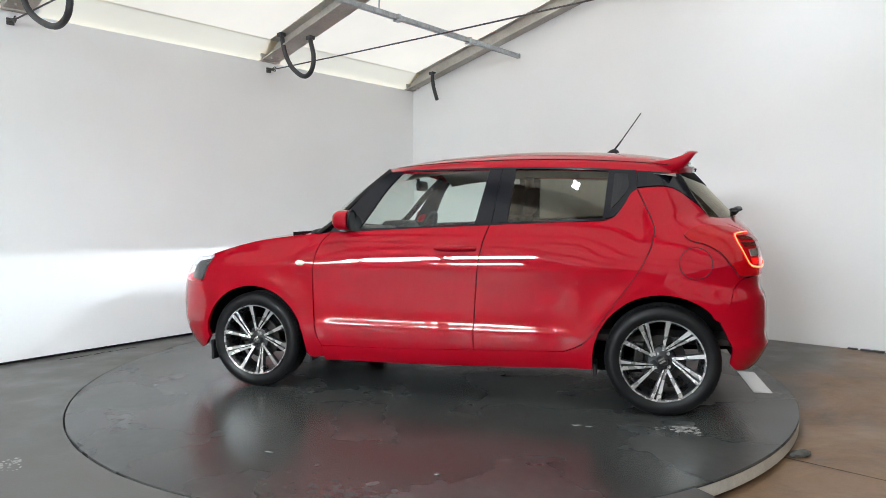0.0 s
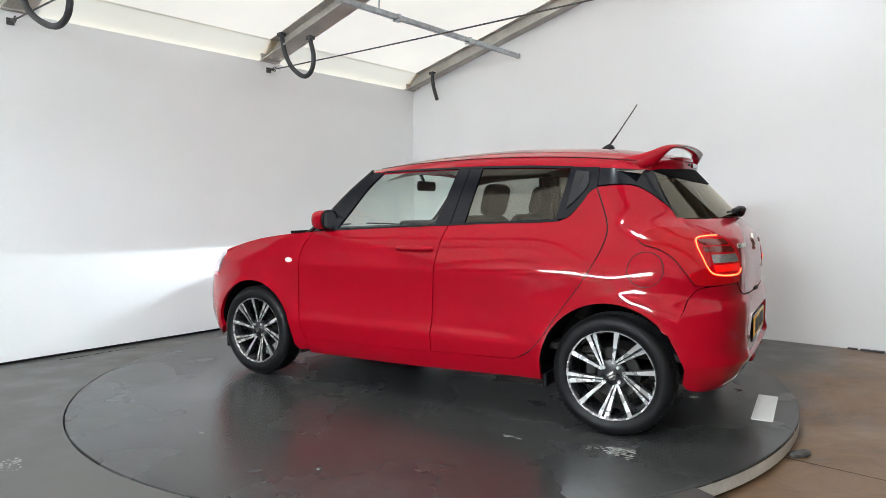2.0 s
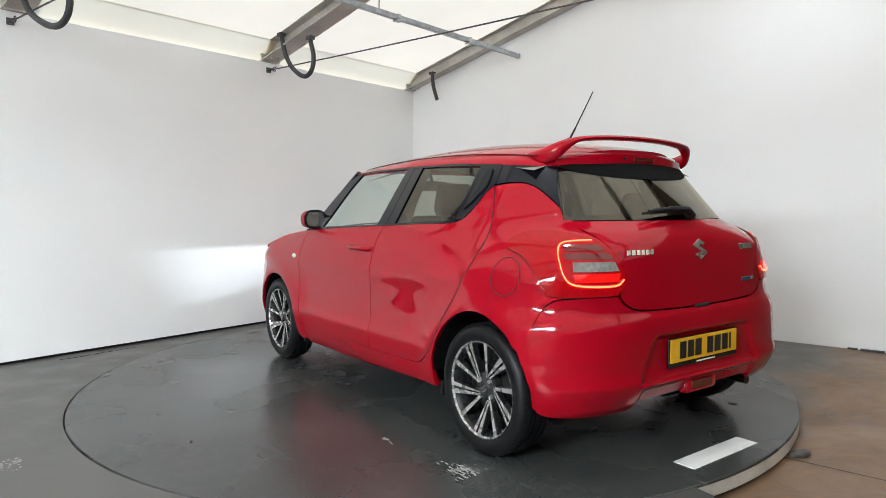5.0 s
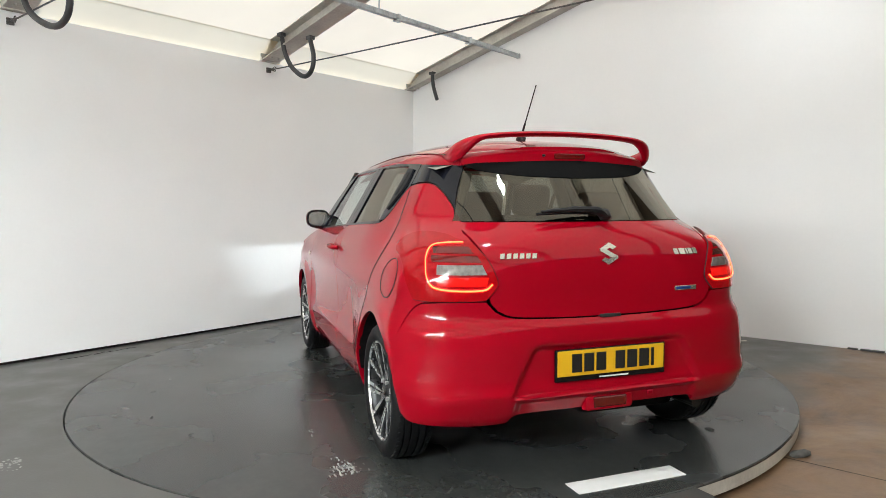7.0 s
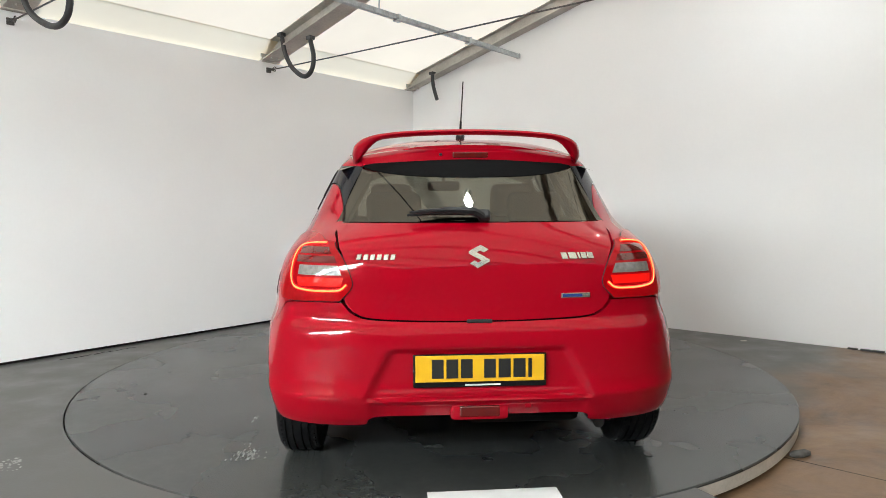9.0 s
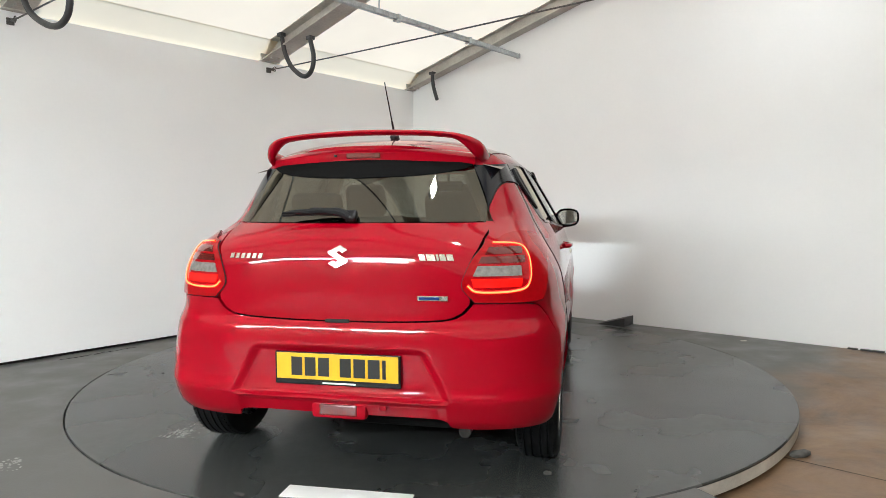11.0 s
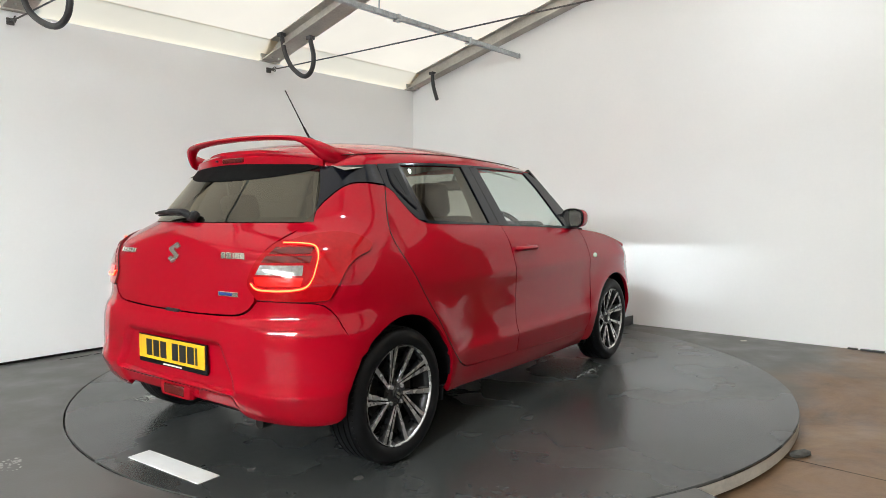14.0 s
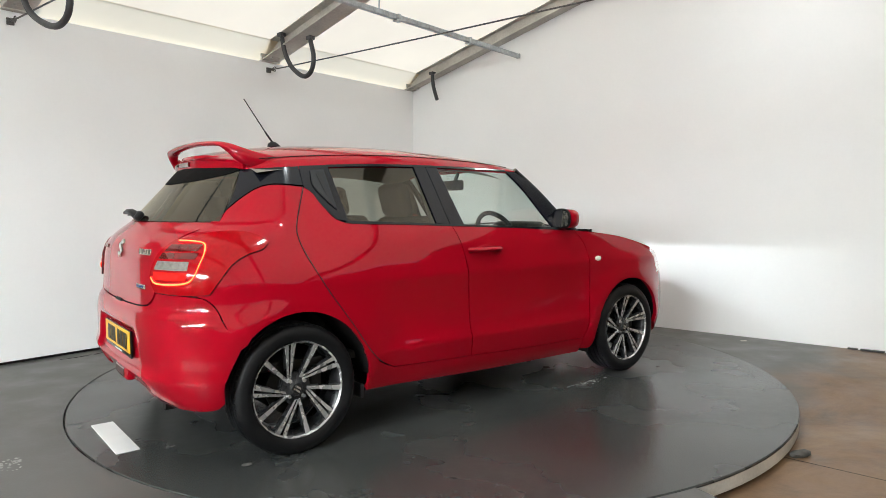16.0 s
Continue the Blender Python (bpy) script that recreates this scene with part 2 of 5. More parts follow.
def slab(name, corners, thick, direction, material, label, category, kind="structure"):
    """A plate with the given corners and thickness."""
    bm = bmesh.new()
    lo = [bm.verts.new(c) for c in corners]
    hi = [bm.verts.new(Vector(c) + Vector(direction) * thick) for c in corners]
    bm.faces.new(lo)
    bm.faces.new(hi)
    for i in range(len(lo)):
        j = (i + 1) % len(lo)
        bm.faces.new((lo[i], lo[j], hi[j], hi[i]))
    ob = part(name, bm, material, None)
    return tagged(ob, label, category, kind=kind)


def floor_drop(az):
    """The floor falls away beside the turntable on the bay's open side."""
    if -62.7 < az <= -25:
        return -0.088
    if -25 < az < 6:
        k = (6 - az) / 31
        return -0.088 * k * k * (3 - 2 * k)
    return 0.0


def build_bay():
    verts, faces = [], []
    angles = [-62.69] + [-62 + 1.5 * i for i in range(239)] + [297.29]
    rings = [R_HOLE, 2.4, 2.7, 3.2, 4.0, 5.2, 7.0, 9.0, 13.0]
    for az in angles:
        a = az if az <= 180 else az - 360
        if az == angles[-1]:
            a = -62.71
        tuck = 0.3 * min(1.0, -floor_drop(a) / 0.03)          # the lower floor runs on under the disc
        for r in (R_HOLE - tuck, *rings[1:]):
            verts.append((r * math.cos(radians(az)), r * math.sin(radians(az)), floor_drop(a) - 0.002))
    nr = len(rings)
    for i in range(len(angles) - 1):
        for k in range(nr - 1):
            faces.append((i * nr + k, i * nr + k + 1, (i + 1) * nr + k + 1, (i + 1) * nr + k))
    last = (len(angles) - 1) * nr
    for k in range(nr - 1):                      # riser between deck and lower floor
        faces.append((last + k, last + k + 1, k + 1, k))
    base = len(verts)
    for i, az in enumerate(angles):              # pit wall round the disc
        verts.append((verts[i * nr][0], verts[i * nr][1], -0.3))
    for i in range(len(angles) - 1):
        faces.append((i * nr, (i + 1) * nr, base + i + 1, base + i))
    fl = mesh_object("floor", verts, faces, M_FLOOR)
    tagged(fl, "grey painted concrete floor worn to brown concrete", "floor", kind="structure")
    # unseen near-black sheet keeps the groove round the disc as dark as shade
    bm = bmesh.new()
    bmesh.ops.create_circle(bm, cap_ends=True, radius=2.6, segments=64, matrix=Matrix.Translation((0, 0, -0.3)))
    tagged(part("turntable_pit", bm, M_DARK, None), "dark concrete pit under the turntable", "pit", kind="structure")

    t = 0.12
    slab("wall_eaves", [room(0, -t, 0.022), room(0, SCREEN, 0.022), room(0, SCREEN, EAVES), room(0, -t, EAVES)], t, -AX, M_WALL,
         "plain white painted board wall under the eaves", "wall")
    slab("wall_eaves_lining", [room(0, SCREEN + 0.004, 0.022), room(0, DEEP, 0.022), room(0, DEEP, EAVES), room(0, SCREEN + 0.004, EAVES)], t, -AX, M_BACK,
         "brown lined shed wall under the eaves", "wall")
    # near-black strip stands in for the shade in the gap below the boards
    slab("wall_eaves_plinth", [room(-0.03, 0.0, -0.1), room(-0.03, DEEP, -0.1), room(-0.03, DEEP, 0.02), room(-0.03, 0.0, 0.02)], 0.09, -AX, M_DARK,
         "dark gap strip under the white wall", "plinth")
    split = 5.15                                      # the white gable boards end beyond the turntable
    slab("wall_gable", [room(0, 0, -0.006), room(split, 0, -0.006), room(split, 0, roof_z(split) + 0.05), room(0, 0, roof_z(0) + 0.05)], t, -BX, M_WALL,
         "plain white painted gable wall", "wall")
    slab("wall_gable_lining", [room(split + 0.004, 0, -0.006), room(WIDE, 0, -0.006), room(WIDE, 0, roof_z(WIDE) + 0.05), room(WIDE / 2, 0, roof_z(WIDE / 2) + 0.05), room(split + 0.004, 0, roof_z(split) + 0.05)], t, -BX, M_BACK,
         "brown lined shed gable wall", "wall")
    slab("wall_far_side", [room(WIDE, 0, -0.3), room(WIDE, DEEP, -0.3), room(WIDE, DEEP, EAVES + 0.05), room(WIDE, 0, EAVES + 0.05)], t, AX, M_BACK,
         "brown lined shed wall", "wall")
    top = [room(a, DEEP, roof_z(a)) for a in (0, WIDE / 2, WIDE)]
    slab("wall_back", [room(0, DEEP, -0.3), room(WIDE, DEEP, -0.3), top[2], top[1], top[0]], t, BX, M_BACK, "brown lined shed gable wall", "wall")

    # canvas: a sagging sheet between the frames on both slopes
    for side in (0, 1):
        verts, faces, na, nb = [], [], 22, 60
        for i in range(na + 1):
            for j in range(nb + 1):
                a = 0.17 + (WIDE / 2 - 0.17) * i / na if side == 0 else WIDE / 2 + (WIDE / 2) * i / na
                b = -0.05 + (DEEP + 0.1) * j / nb
                sag = 0.02 * math.sin(math.pi * ((b / 2.15) % 1)) * math.sin(math.pi * i / na)
                verts.append(room(a, b, roof_z(a) + 0.085 - sag))
        for i in range(na):
            for j in range(nb):
                k = i * (nb + 1) + j
                faces.append((k, k + 1, k + nb + 2, k + nb + 1))
        ob = mesh_object("ceiling", verts, faces, M_CANVAS, smooth=True)
        tagged(ob, "cream translucent canvas roof lining lit by daylight", "ceiling", kind="structure")
    verts, faces = [], []
    for j in range(61):
        b = -0.05 + (DEEP + 0.1) * j / 60
        for a, z in ((-0.10, EAVES + 0.015), (0.0, EAVES + 0.05), (0.09, EAVES + 0.115), (0.18, roof_z(0.18) + 0.081)):
            verts.append(room(a, b, z))
    for j in range(60):
        for k in range(3):
            faces.append((j * 4 + k, j * 4 + k + 1, j * 4 + k + 5, j * 4 + k + 4))
    tagged(mesh_object("ceiling_valance", verts, faces, M_VALANCE, smooth=True), "yellowed canvas strip along the eaves", "ceiling", kind="structure")


def i_beam(length, wide, deep, web):
    """Rolled section lying along x."""
    f = 0.012
    prof = [(-wide / 2, 0), (wide / 2, 0), (wide / 2, f), (web / 2, f), (web / 2, deep - f), (wide / 2, deep - f), (wide / 2, deep), (-wide / 2, deep),
            (-wide / 2, deep - f), (-web / 2, deep - f), (-web / 2, f), (-wide / 2, f)]
    bm = bmesh.new()
    r0, r1 = [bm.verts.new((0, y, z)) for y, z in prof], [bm.verts.new((length, y, z)) for y, z in prof]
    for i in range(12):
        j = (i + 1) % 12
        bm.faces.new((r0[i], r0[j], r1[j], r1[i]))
    bm.faces.new(r0[::-1])
    bm.faces.new(r1)
    return bm


def build_roof_frame():
    slope = math.degrees(math.atan(RISE))
    for b, wide in ((0.07, 0.13), (2.10, 0.19), (4.27, 0.19), (6.4, 0.19), (8.55, 0.19), (10.7, 0.19)):
        for side in (0, 1):
            m = ROOM @ (pose(-0.02, b, EAVES - 0.005, 0, -slope, 0) if side == 0 else pose(WIDE + 0.02, b, EAVES - 0.005, 0, -slope, 180))
            rafter = tagged(new("roof_rafter"), "weathered grey-brown steel rafter under the canvas", "rafter", "roof rafters")
            rafter.matrix_world = m
            part("beam", i_beam(WIDE / 2 / math.cos(radians(slope)) + 0.01, wide, 0.135, 0.016), M_BEAM, rafter)
            part("end_plate", box((0.016, wide + 0.02, 0.15), (0.06, 0, 0.065), bevel=0.003), M_BEAM, rafter)
            for s in (-1, 1):
                bm = bmesh.new()
                bmesh.ops.create_cone(bm, cap_ends=True, segments=6, radius1=0.012, radius2=0.012, depth=0.02, matrix=Matrix.Translation((0.14, 0.04 * s, -0.008)))
                part("bolt", bm, M_BEAM, rafter)
    # galvanised strut rail hung on rods
    rail = tagged(new("strut_rail"), "galvanised steel strut rail hung below the rafters", "rail")
    rail.matrix_world = ROOM @ pose(1.55, 0.03, 2.75)
    bm = bmesh.new()
    prof = [(-0.02, 0.02), (-0.02, -0.02), (0.02, -0.02), (0.02, 0.02), (0.011, 0.02), (0.011, 0.014), (0.016, 0.014), (0.016, -0.016), (-0.016, -0.016), (-0.016, 0.014), (-0.011, 0.014), (-0.011, 0.02)]
    r0, r1 = [bm.verts.new((x, 0, z)) for x, z in prof], [bm.verts.new((x, 9.5, z)) for x, z in prof]
    for i in range(12):
        bm.faces.new((r0[i], r0[(i + 1) % 12], r1[(i + 1) % 12], r1[i]))
    bm.faces.new(r0)
    bm.faces.new(r1)
    part("rail_channel", bm, M_GALV, rail)
    part("end_cap", box((0.05, 0.02, 0.05), (0, 0.0, 0), bevel=0.004), M_GALV, rail)
    for y in (0.86, 1.86, 4.2, 6.4):
        part("clamp", box((0.055, 0.07, 0.012), (0, y, -0.028), bevel=0.003), M_GALV, rail)
        part("clamp_strap", box((0.056, 0.03, 0.056), (0, y, 0.0), bevel=0.003), M_GALV, rail)
    for y in (2.08, 4.24, 6.37, 8.52):
        part("hanger_rod", tube([(0, y, 0), (0, y, 0.28)], 0.006, 8), M_GALV, rail)
    # tie wires along the rafters
    for b in (2.102, 4.309):
        wire = tagged(new("tie_wire"), "thin steel tie wire with a turnbuckle at the wall", "wire", "tie wires")
        wire.matrix_world = ROOM @ pose(0, b, 2.487)
        part("rope", tube(spline([(0.14, 0, -0.004), (2.2, 0, -0.026), (5, 0, -0.03), (10.38, 0, -0.03)], 24), 0.006, 6), M_WIRE, wire)
        part("eye_plate", box((0.012, 0.05, 0.05), (0.004, 0, 0), bevel=0.003), M_WIRE, wire)
        part("turnbuckle", tube([(0.01, 0, 0), (0.05, 0, 0), (0.055, 0, 0), (0.09, 0, -0.002), (0.095, 0, -0.002), (0.15, 0, -0.004)], [0.005, 0.005, 0.013, 0.013, 0.005, 0.005], 8), M_WIRE, wire)
        part("shackle", tube([(0.10 + 0.022 * math.cos(k * math.tau / 12), 0, -0.002 + 0.022 * math.sin(k * math.tau / 12)) for k in range(12)], 0.004, 6, closed=True), M_WIRE, wire)


def hose_thing(points, clamp_ends):
    hose = tagged(new("hose_loop"), "black rubber hose hanging in a loop from the rafter", "hose", "hanging hoses")
    pts = [room(*p) for p in points]
    hose.matrix_world = Matrix.Translation(pts[0])
    rel = [p - pts[0] for p in pts]
    part("hose", tube(spline(rel, 40), 0.021, 12), M_HOSE, hose, smooth=True)
    for i in clamp_ends:
        part("hose_clip", box((0.06, 0.06, 0.035), rel[i], ROOM_TURN, 0.006), M_HOSE, hose)
    return hose


# ---------------------------------------------------------------- car materials
M_PAINT = surface("red_car_paint", (0.335, 0.0005, 0.010), 0.38, vary=0.03, scale=1.0, fine=900, bump=0.0, coat=1.0, rough_vary=0.02, spec=0.02)
M_PAINT.node_tree.nodes["Principled BSDF"].inputs["Coat IOR"].default_value = 1.4
M_PAINT.node_tree.nodes["Principled BSDF"].inputs["Coat Roughness"].default_value = 0.012
M_BLACK = surface("gloss_black_trim", (0.005, 0.005, 0.006), 0.2, vary=0.1, scale=8, bump=0.0, spec=0.35)
M_TRIM = surface("gloss_black_cover", (0.006, 0.007, 0.011), 0.14, vary=0.12, scale=9, fine=200, bump=0.0, spec=0.4, rough_vary=0.02)
M_PLASTIC = surface("black_grained_plastic", (0.010, 0.010, 0.011), 0.5, vary=0.15, scale=8, fine=200, bump=0.08, spec=0.3)
M_LINER = surface("arch_liner_felt", (0.005, 0.005, 0.005), 0.9, vary=0.3, scale=14, bump=0.2, spec=0.1)
M_TYRE = surface("tyre_rubber", (0.006, 0.006, 0.0065), 0.5, vary=0.25, scale=18, fine=120, bump=0.08, spec=0.25)
M_ALLOY = surface("machined_alloy", (0.58, 0.57, 0.56), 0.30, metal=0.7, vary=0.08, scale=20, bump=0.02)
M_ALLOY_DARK = surface("black_painted_alloy", (0.018, 0.018, 0.019), 0.3, vary=0.15, scale=14, bump=0.02)
M_DISCBRAKE = surface("brake_steel", (0.035, 0.033, 0.03), 0.45, metal=0.8, vary=0.3, scale=20)
M_CHROME = surface("chrome_badge", (0.66, 0.64, 0.58), 0.25, metal=0.9, vary=0.04, bump=0.0)
M_BLUE = surface("blue_badge", (0.02, 0.05, 0.20), 0.25, vary=0.1, bump=0.0)
M_YELLOW = surface("yellow_plate", (0.80, 0.45, 0.015), 0.38, vary=0.04, scale=9, bump=0.02)
M_INK = surface("black_plate_print", (0.012, 0.012, 0.012), 0.45, vary=0.1)
M_SEAT = surface("dark_seat_fabric", (0.032, 0.027, 0.024), 0.85, vary=0.25, scale=18, fine=240, bump=0.2)
M_TRIMGREY = surface("beige_headliner", (0.22, 0.195, 0.165), 0.85, vary=0.08, scale=10, fine=200, bump=0.1)
M_GLASS_CLEAR = glass("door_glass", (0.86, 0.92, 0.89))
# dark panes: their reflections are tinted khaki by colour
M_GLASS_TINT = glass("privacy_glass", (0.38, 0.385, 0.345), reflection_tint=(1.0, 0.94, 0.82))
M_GLASS_REAR = glass("tailgate_glass", (0.175, 0.17, 0.14), mirror=0.105, reflection_tint=(1.0, 0.94, 0.80))
M_LENS_CLEAR = glass("clear_lens", (0.93, 0.95, 0.97), 0.02)
M_LENS_RED = surface("red_lamp_lens", (0.24, 0.0008, 0.004), 0.10, vary=0.10, scale=40, bump=0.0, coat=0.5, rough_vary=0.02, spec=0.1, glow=0.03, glow_colour=(1.0, 0.002, 0.008))
M_LENS_DARK = surface("dark_red_lamp_lens", (0.11, 0.002, 0.002), 0.12, vary=0.2, scale=16, bump=0.0, coat=1.0)
M_GLOW_RED = surface("lit_tail_light", (1.0, 0.05, 0.02), 0.3, bump=0, glow=1.9, glow_colour=(1.0, 0.07, 0.02))
M_GLOW_DIM = surface("lit_tail_body", (0.45, 0.002, 0.002), 0.15, bump=0, coat=1.0, glow=0.16, glow_colour=(1.0, 0.006, 0.003))
M_REVERSE = surface("clear_reverse_lamp", (0.20, 0.185, 0.17), 0.15, vary=0.2, scale=60, bump=0.2, coat=1.0)
M_BEAM_LAMP = surface("lit_headlamp", (1, 1, 1), 0.3, bump=0, glow=HEADLAMP, glow_colour=(0.93, 0.97, 1.0))
M_MIRROR = surface("mirror_glass", (0.85, 0.86, 0.86), 0.02, metal=1.0, vary=0.01, bump=0.0, rough_vary=0.0)
M_INDICATOR = surface("pale_side_repeater", (0.80, 0.77, 0.68), 0.2, vary=0.06, scale=40, bump=0.05, coat=1.0)


# ---------------------------------------------------------------- the body's surface
# x forwards from mid-wheelbase, y to the car's left, z from the tyre contact
def smooth(t):
    t = min(1.0, max(0.0, t))
    return t * t * (3 - 2 * t)


def table(x, pts):
    """Smooth line through (x, value) pairs."""
    if x <= pts[0][0]:
        return pts[0][1]
    for i in range(len(pts) - 1):
        if x <= pts[i + 1][0]:
            x0, y0 = pts[i]
            x1, y1 = pts[i + 1]
            h = x1 - x0
            m0 = (y1 - pts[i - 1][1]) / (x1 - pts[i - 1][0]) if i else (y1 - y0) / h
            m1 = (pts[i + 2][1] - y0) / (pts[i + 2][0] - x0) if i + 2 < len(pts) else (y1 - y0) / h
            t = (x - x0) / h
            return (2 * t ** 3 - 3 * t * t + 1) * y0 + (t ** 3 - 2 * t * t + t) * h * m0 + (3 * t * t - 2 * t ** 3) * y1 + (t ** 3 - t * t) * h * m1
    return pts[-1][1]


SECTION = [(0.18, 0.785), (0.24, 0.822), (0.31, 0.843), (0.375, 0.855), (0.405, 0.8595), (0.420, 0.8600), (0.433, 0.8570), (0.450, 0.8515), (0.470, 0.8465), (0.500, 0.8430), (0.54, 0.8415), (0.60, 0.842), (0.70, 0.8485), (0.755, 0.8555), (0.775, 0.8570),
           (0.790, 0.8558), (0.81, 0.8524), (0.84, 0.8470), (0.87, 0.8412), (0.94, 0.8250), (1.00, 0.802), (1.05, 0.774), (1.20, 0.692), (1.34, 0.614), (1.38, 0.588), (1.42, 0.547)]
REAR = [(0.18, -1.69), (0.25, -1.728), (0.29, -1.766), (0.345, -1.797), (0.382, -1.813), (0.397, -1.8135), (0.415, -1.808), (0.445, -1.8035), (0.50, -1.805), (0.60, -1.806), (0.655, -1.797), (0.685, -1.782), (0.74, -1.779),
        (0.84, -1.777), (0.93, -1.766), (1.00, -1.742), (1.05, -1.706), (1.08, -1.68), (1.20, -1.569), (1.33, -1.449), (1.42, -1.366)]
FRONT = [(0.18, 1.93), (0.26, 1.99), (0.36, 2.03), (0.50, 2.04), (0.62, 2.03), (0.72, 1.99), (0.80, 1.92), (0.88, 1.80), (1.0, 1.5)]
XS_R, XS_F, LONG = -1.12, 1.30, 1.0
ARCH = ((-1.225, 0.300, 0.362), (1.225, 0.298, 0.350))


def flare(x, z):
    """The swelling round the wheel arches."""
    w = 0.0
    for ax, az, r in ARCH:
        d = math.hypot(x - ax, z - az)
        w += 0.017 * math.exp(-((d - r - 0.02) / 0.085) ** 2) * smooth((0.86 - z) / 0.15)
    return w


def half_width(x, z):
    w = table(z, SECTION)
    scoop = smooth((x + 0.86) / 0.24) * smooth((0.86 - x) / 0.18)      # the doors are hollowed between sill crease and shoulder
    w += 0.017 * (1 - scoop) * smooth((z - 0.415) / 0.08) * smooth((0.785 - z) / 0.24)
    w *= 1 - 0.050 * smooth((x - 0.55) / 0.9) * smooth((z - 0.74) / 0.25)
    w *= 1 - 0.072 * smooth((-0.75 - x) / 0.6) * smooth((z - 0.82) / 0.2)
    return w


def power_rear(z):
    return table(z, [(0.2, 5.0), (0.5, 4.6), (0.78, 4.0), (0.95, 3.8), (1.01, 2.9), (1.07, 2.1), (1.13, 2.0), (1.42, 2.05)])


def corner(e, z):
    if e < XS_R:
        return XS_R, XS_R - table(z, REAR), power_rear(z), -1, (XS_R - e) / LONG
    return XS_F, table(z, FRONT) - XS_F, 2.6, 1, (e - XS_F) / LONG


def body(e, z):
    """The outer skin: e is x along the side and runs on round the corners to the car's middle."""
    if XS_R <= e <= XS_F:
        return np.array((e, half_width(e, z) + flare(e, z), z))
    x0, a, p, s, f = corner(e, z)
    psi = min(f, 1.0) * math.pi / 2
    c, q = math.cos(psi), math.sin(psi)
    r = (abs(c) ** p + abs(q) ** p) ** (-1 / p)
    x = x0 + s * a * q * r
    y = half_width(x0, z) * max(c, 0) * r
    y += flare(x, z) * smooth(y / 0.5)
    if s < 0:
        y += 0.016 * smooth((0.74 - z) / 0.12) * smooth((XS_R - x) / 0.25) * smooth(y / 0.5)
    if s < 0:                                       # the recess round the number plate, and the lip below it
        k = smooth((0.375 - abs(y) + 0.52 * (0.56 - z)) / 0.045) * smooth((z - 0.374) / 0.012) * smooth((0.588 - z) / 0.035)
        x += 0.023 * k
        k = smooth((0.445 - abs(y)) / 0.04) * smooth((0.372 - z) / 0.02)
        x += 0.012 * k
    return np.array((x, y, z))


def by_x(x, z):
    if XS_R <= x <= XS_F:
        return np.array((x, z))
    x0, a, p, s, _ = corner(x, z)
    q = min(0.9999, abs(x - x0) / a)
    return np.array((x0 + s * LONG * math.atan2(q, (1 - q ** p) ** (1 / p)) / (math.pi / 2), z))


def by_y(y, z, rear=True):
    x0, a, p, s, _ = corner(-9 if rear else 9, z)
    c = min(0.99999, y / half_width(x0, z))
    q = (1 - c ** p) ** (1 / p)
    return np.array((x0 + s * LONG * math.atan2(q, c) / (math.pi / 2), z))


def place(p):
    """A plan point: (x, z) along the side, ('y', y, z) across the rear, ('f', y, z) across the front."""
    if p[0] == "y":
        return by_y(p[1], p[2])
    if p[0] == "f":
        return by_y(p[1], p[2], False)
    return by_x(*p)


def arc(which, a0, a1, n=9, grow=0.0):
    ax, az, r = ARCH[which]
    return [(ax + (r + grow) * math.cos(radians(a0 + (a1 - a0) * i / (n - 1))), az + (r + grow) * math.sin(radians(a0 + (a1 - a0) * i / (n - 1)))) for i in range(n)]


def normal_at(e, z, h=0.004):
    du, dv = body(e + h, z) - body(e - h, z), body(e, z + h) - body(e, z - h)
    n = np.cross(dv, du)
    if n @ n < 1e-14:
        return np.array((-1.0, 0, 0))
    n /= np.linalg.norm(n)
    ref = np.array((-0.3 if e < XS_R else (0.3 if e > XS_F else 0), 1, 0))
    if e < XS_R - 0.6 * LONG:
        ref = np.array((-1.0, 0.1, 0))
    return n if n @ ref > 0 else -n


def coons(bottom, top, left, right, nu, nv):
    """Grid of (e, z) between four boundary lines; bottom and top run left to right, left and right run upwards."""
    b, t, l, r = (spline([place(p) for p in k], m) for k, m in ((bottom, nu + 1), (top, nu + 1), (left, nv + 1), (right, nv + 1)))
    g = np.zeros((nu + 1, nv + 1, 2))
    for i in range(nu + 1):
        u = i / nu
        for j in range(nv + 1):
            v = j / nv
            g[i, j] = ((1 - v) * b[i] + v * t[i] + (1 - u) * l[j] + u * r[j]
                       - ((1 - u) * (1 - v) * b[0] + u * (1 - v) * b[-1] + (1 - u) * v * t[0] + u * v * t[-1]))
    return g


def skin(grid, lift=0.0, lip=0.014, mirror=False, both=False, fix=None):
    """Mesh data of a pressed panel: the outer face with its edges turned in."""
    nu, nv = grid.shape[0] - 1, grid.shape[1] - 1
    pos, nor = np.zeros((nu + 1, nv + 1, 3)), np.zeros((nu + 1, nv + 1, 3))
    for i in range(nu + 1):
        for j in range(nv + 1):
            e, z = grid[i, j]
            nor[i, j] = normal_at(e, z)
            pos[i, j] = body(e, z) + nor[i, j] * lift
            if fix:
                pos[i, j] = fix(pos[i, j], i / nu, j / nv)
    return sheet(pos, nor, lip, mirror, both)


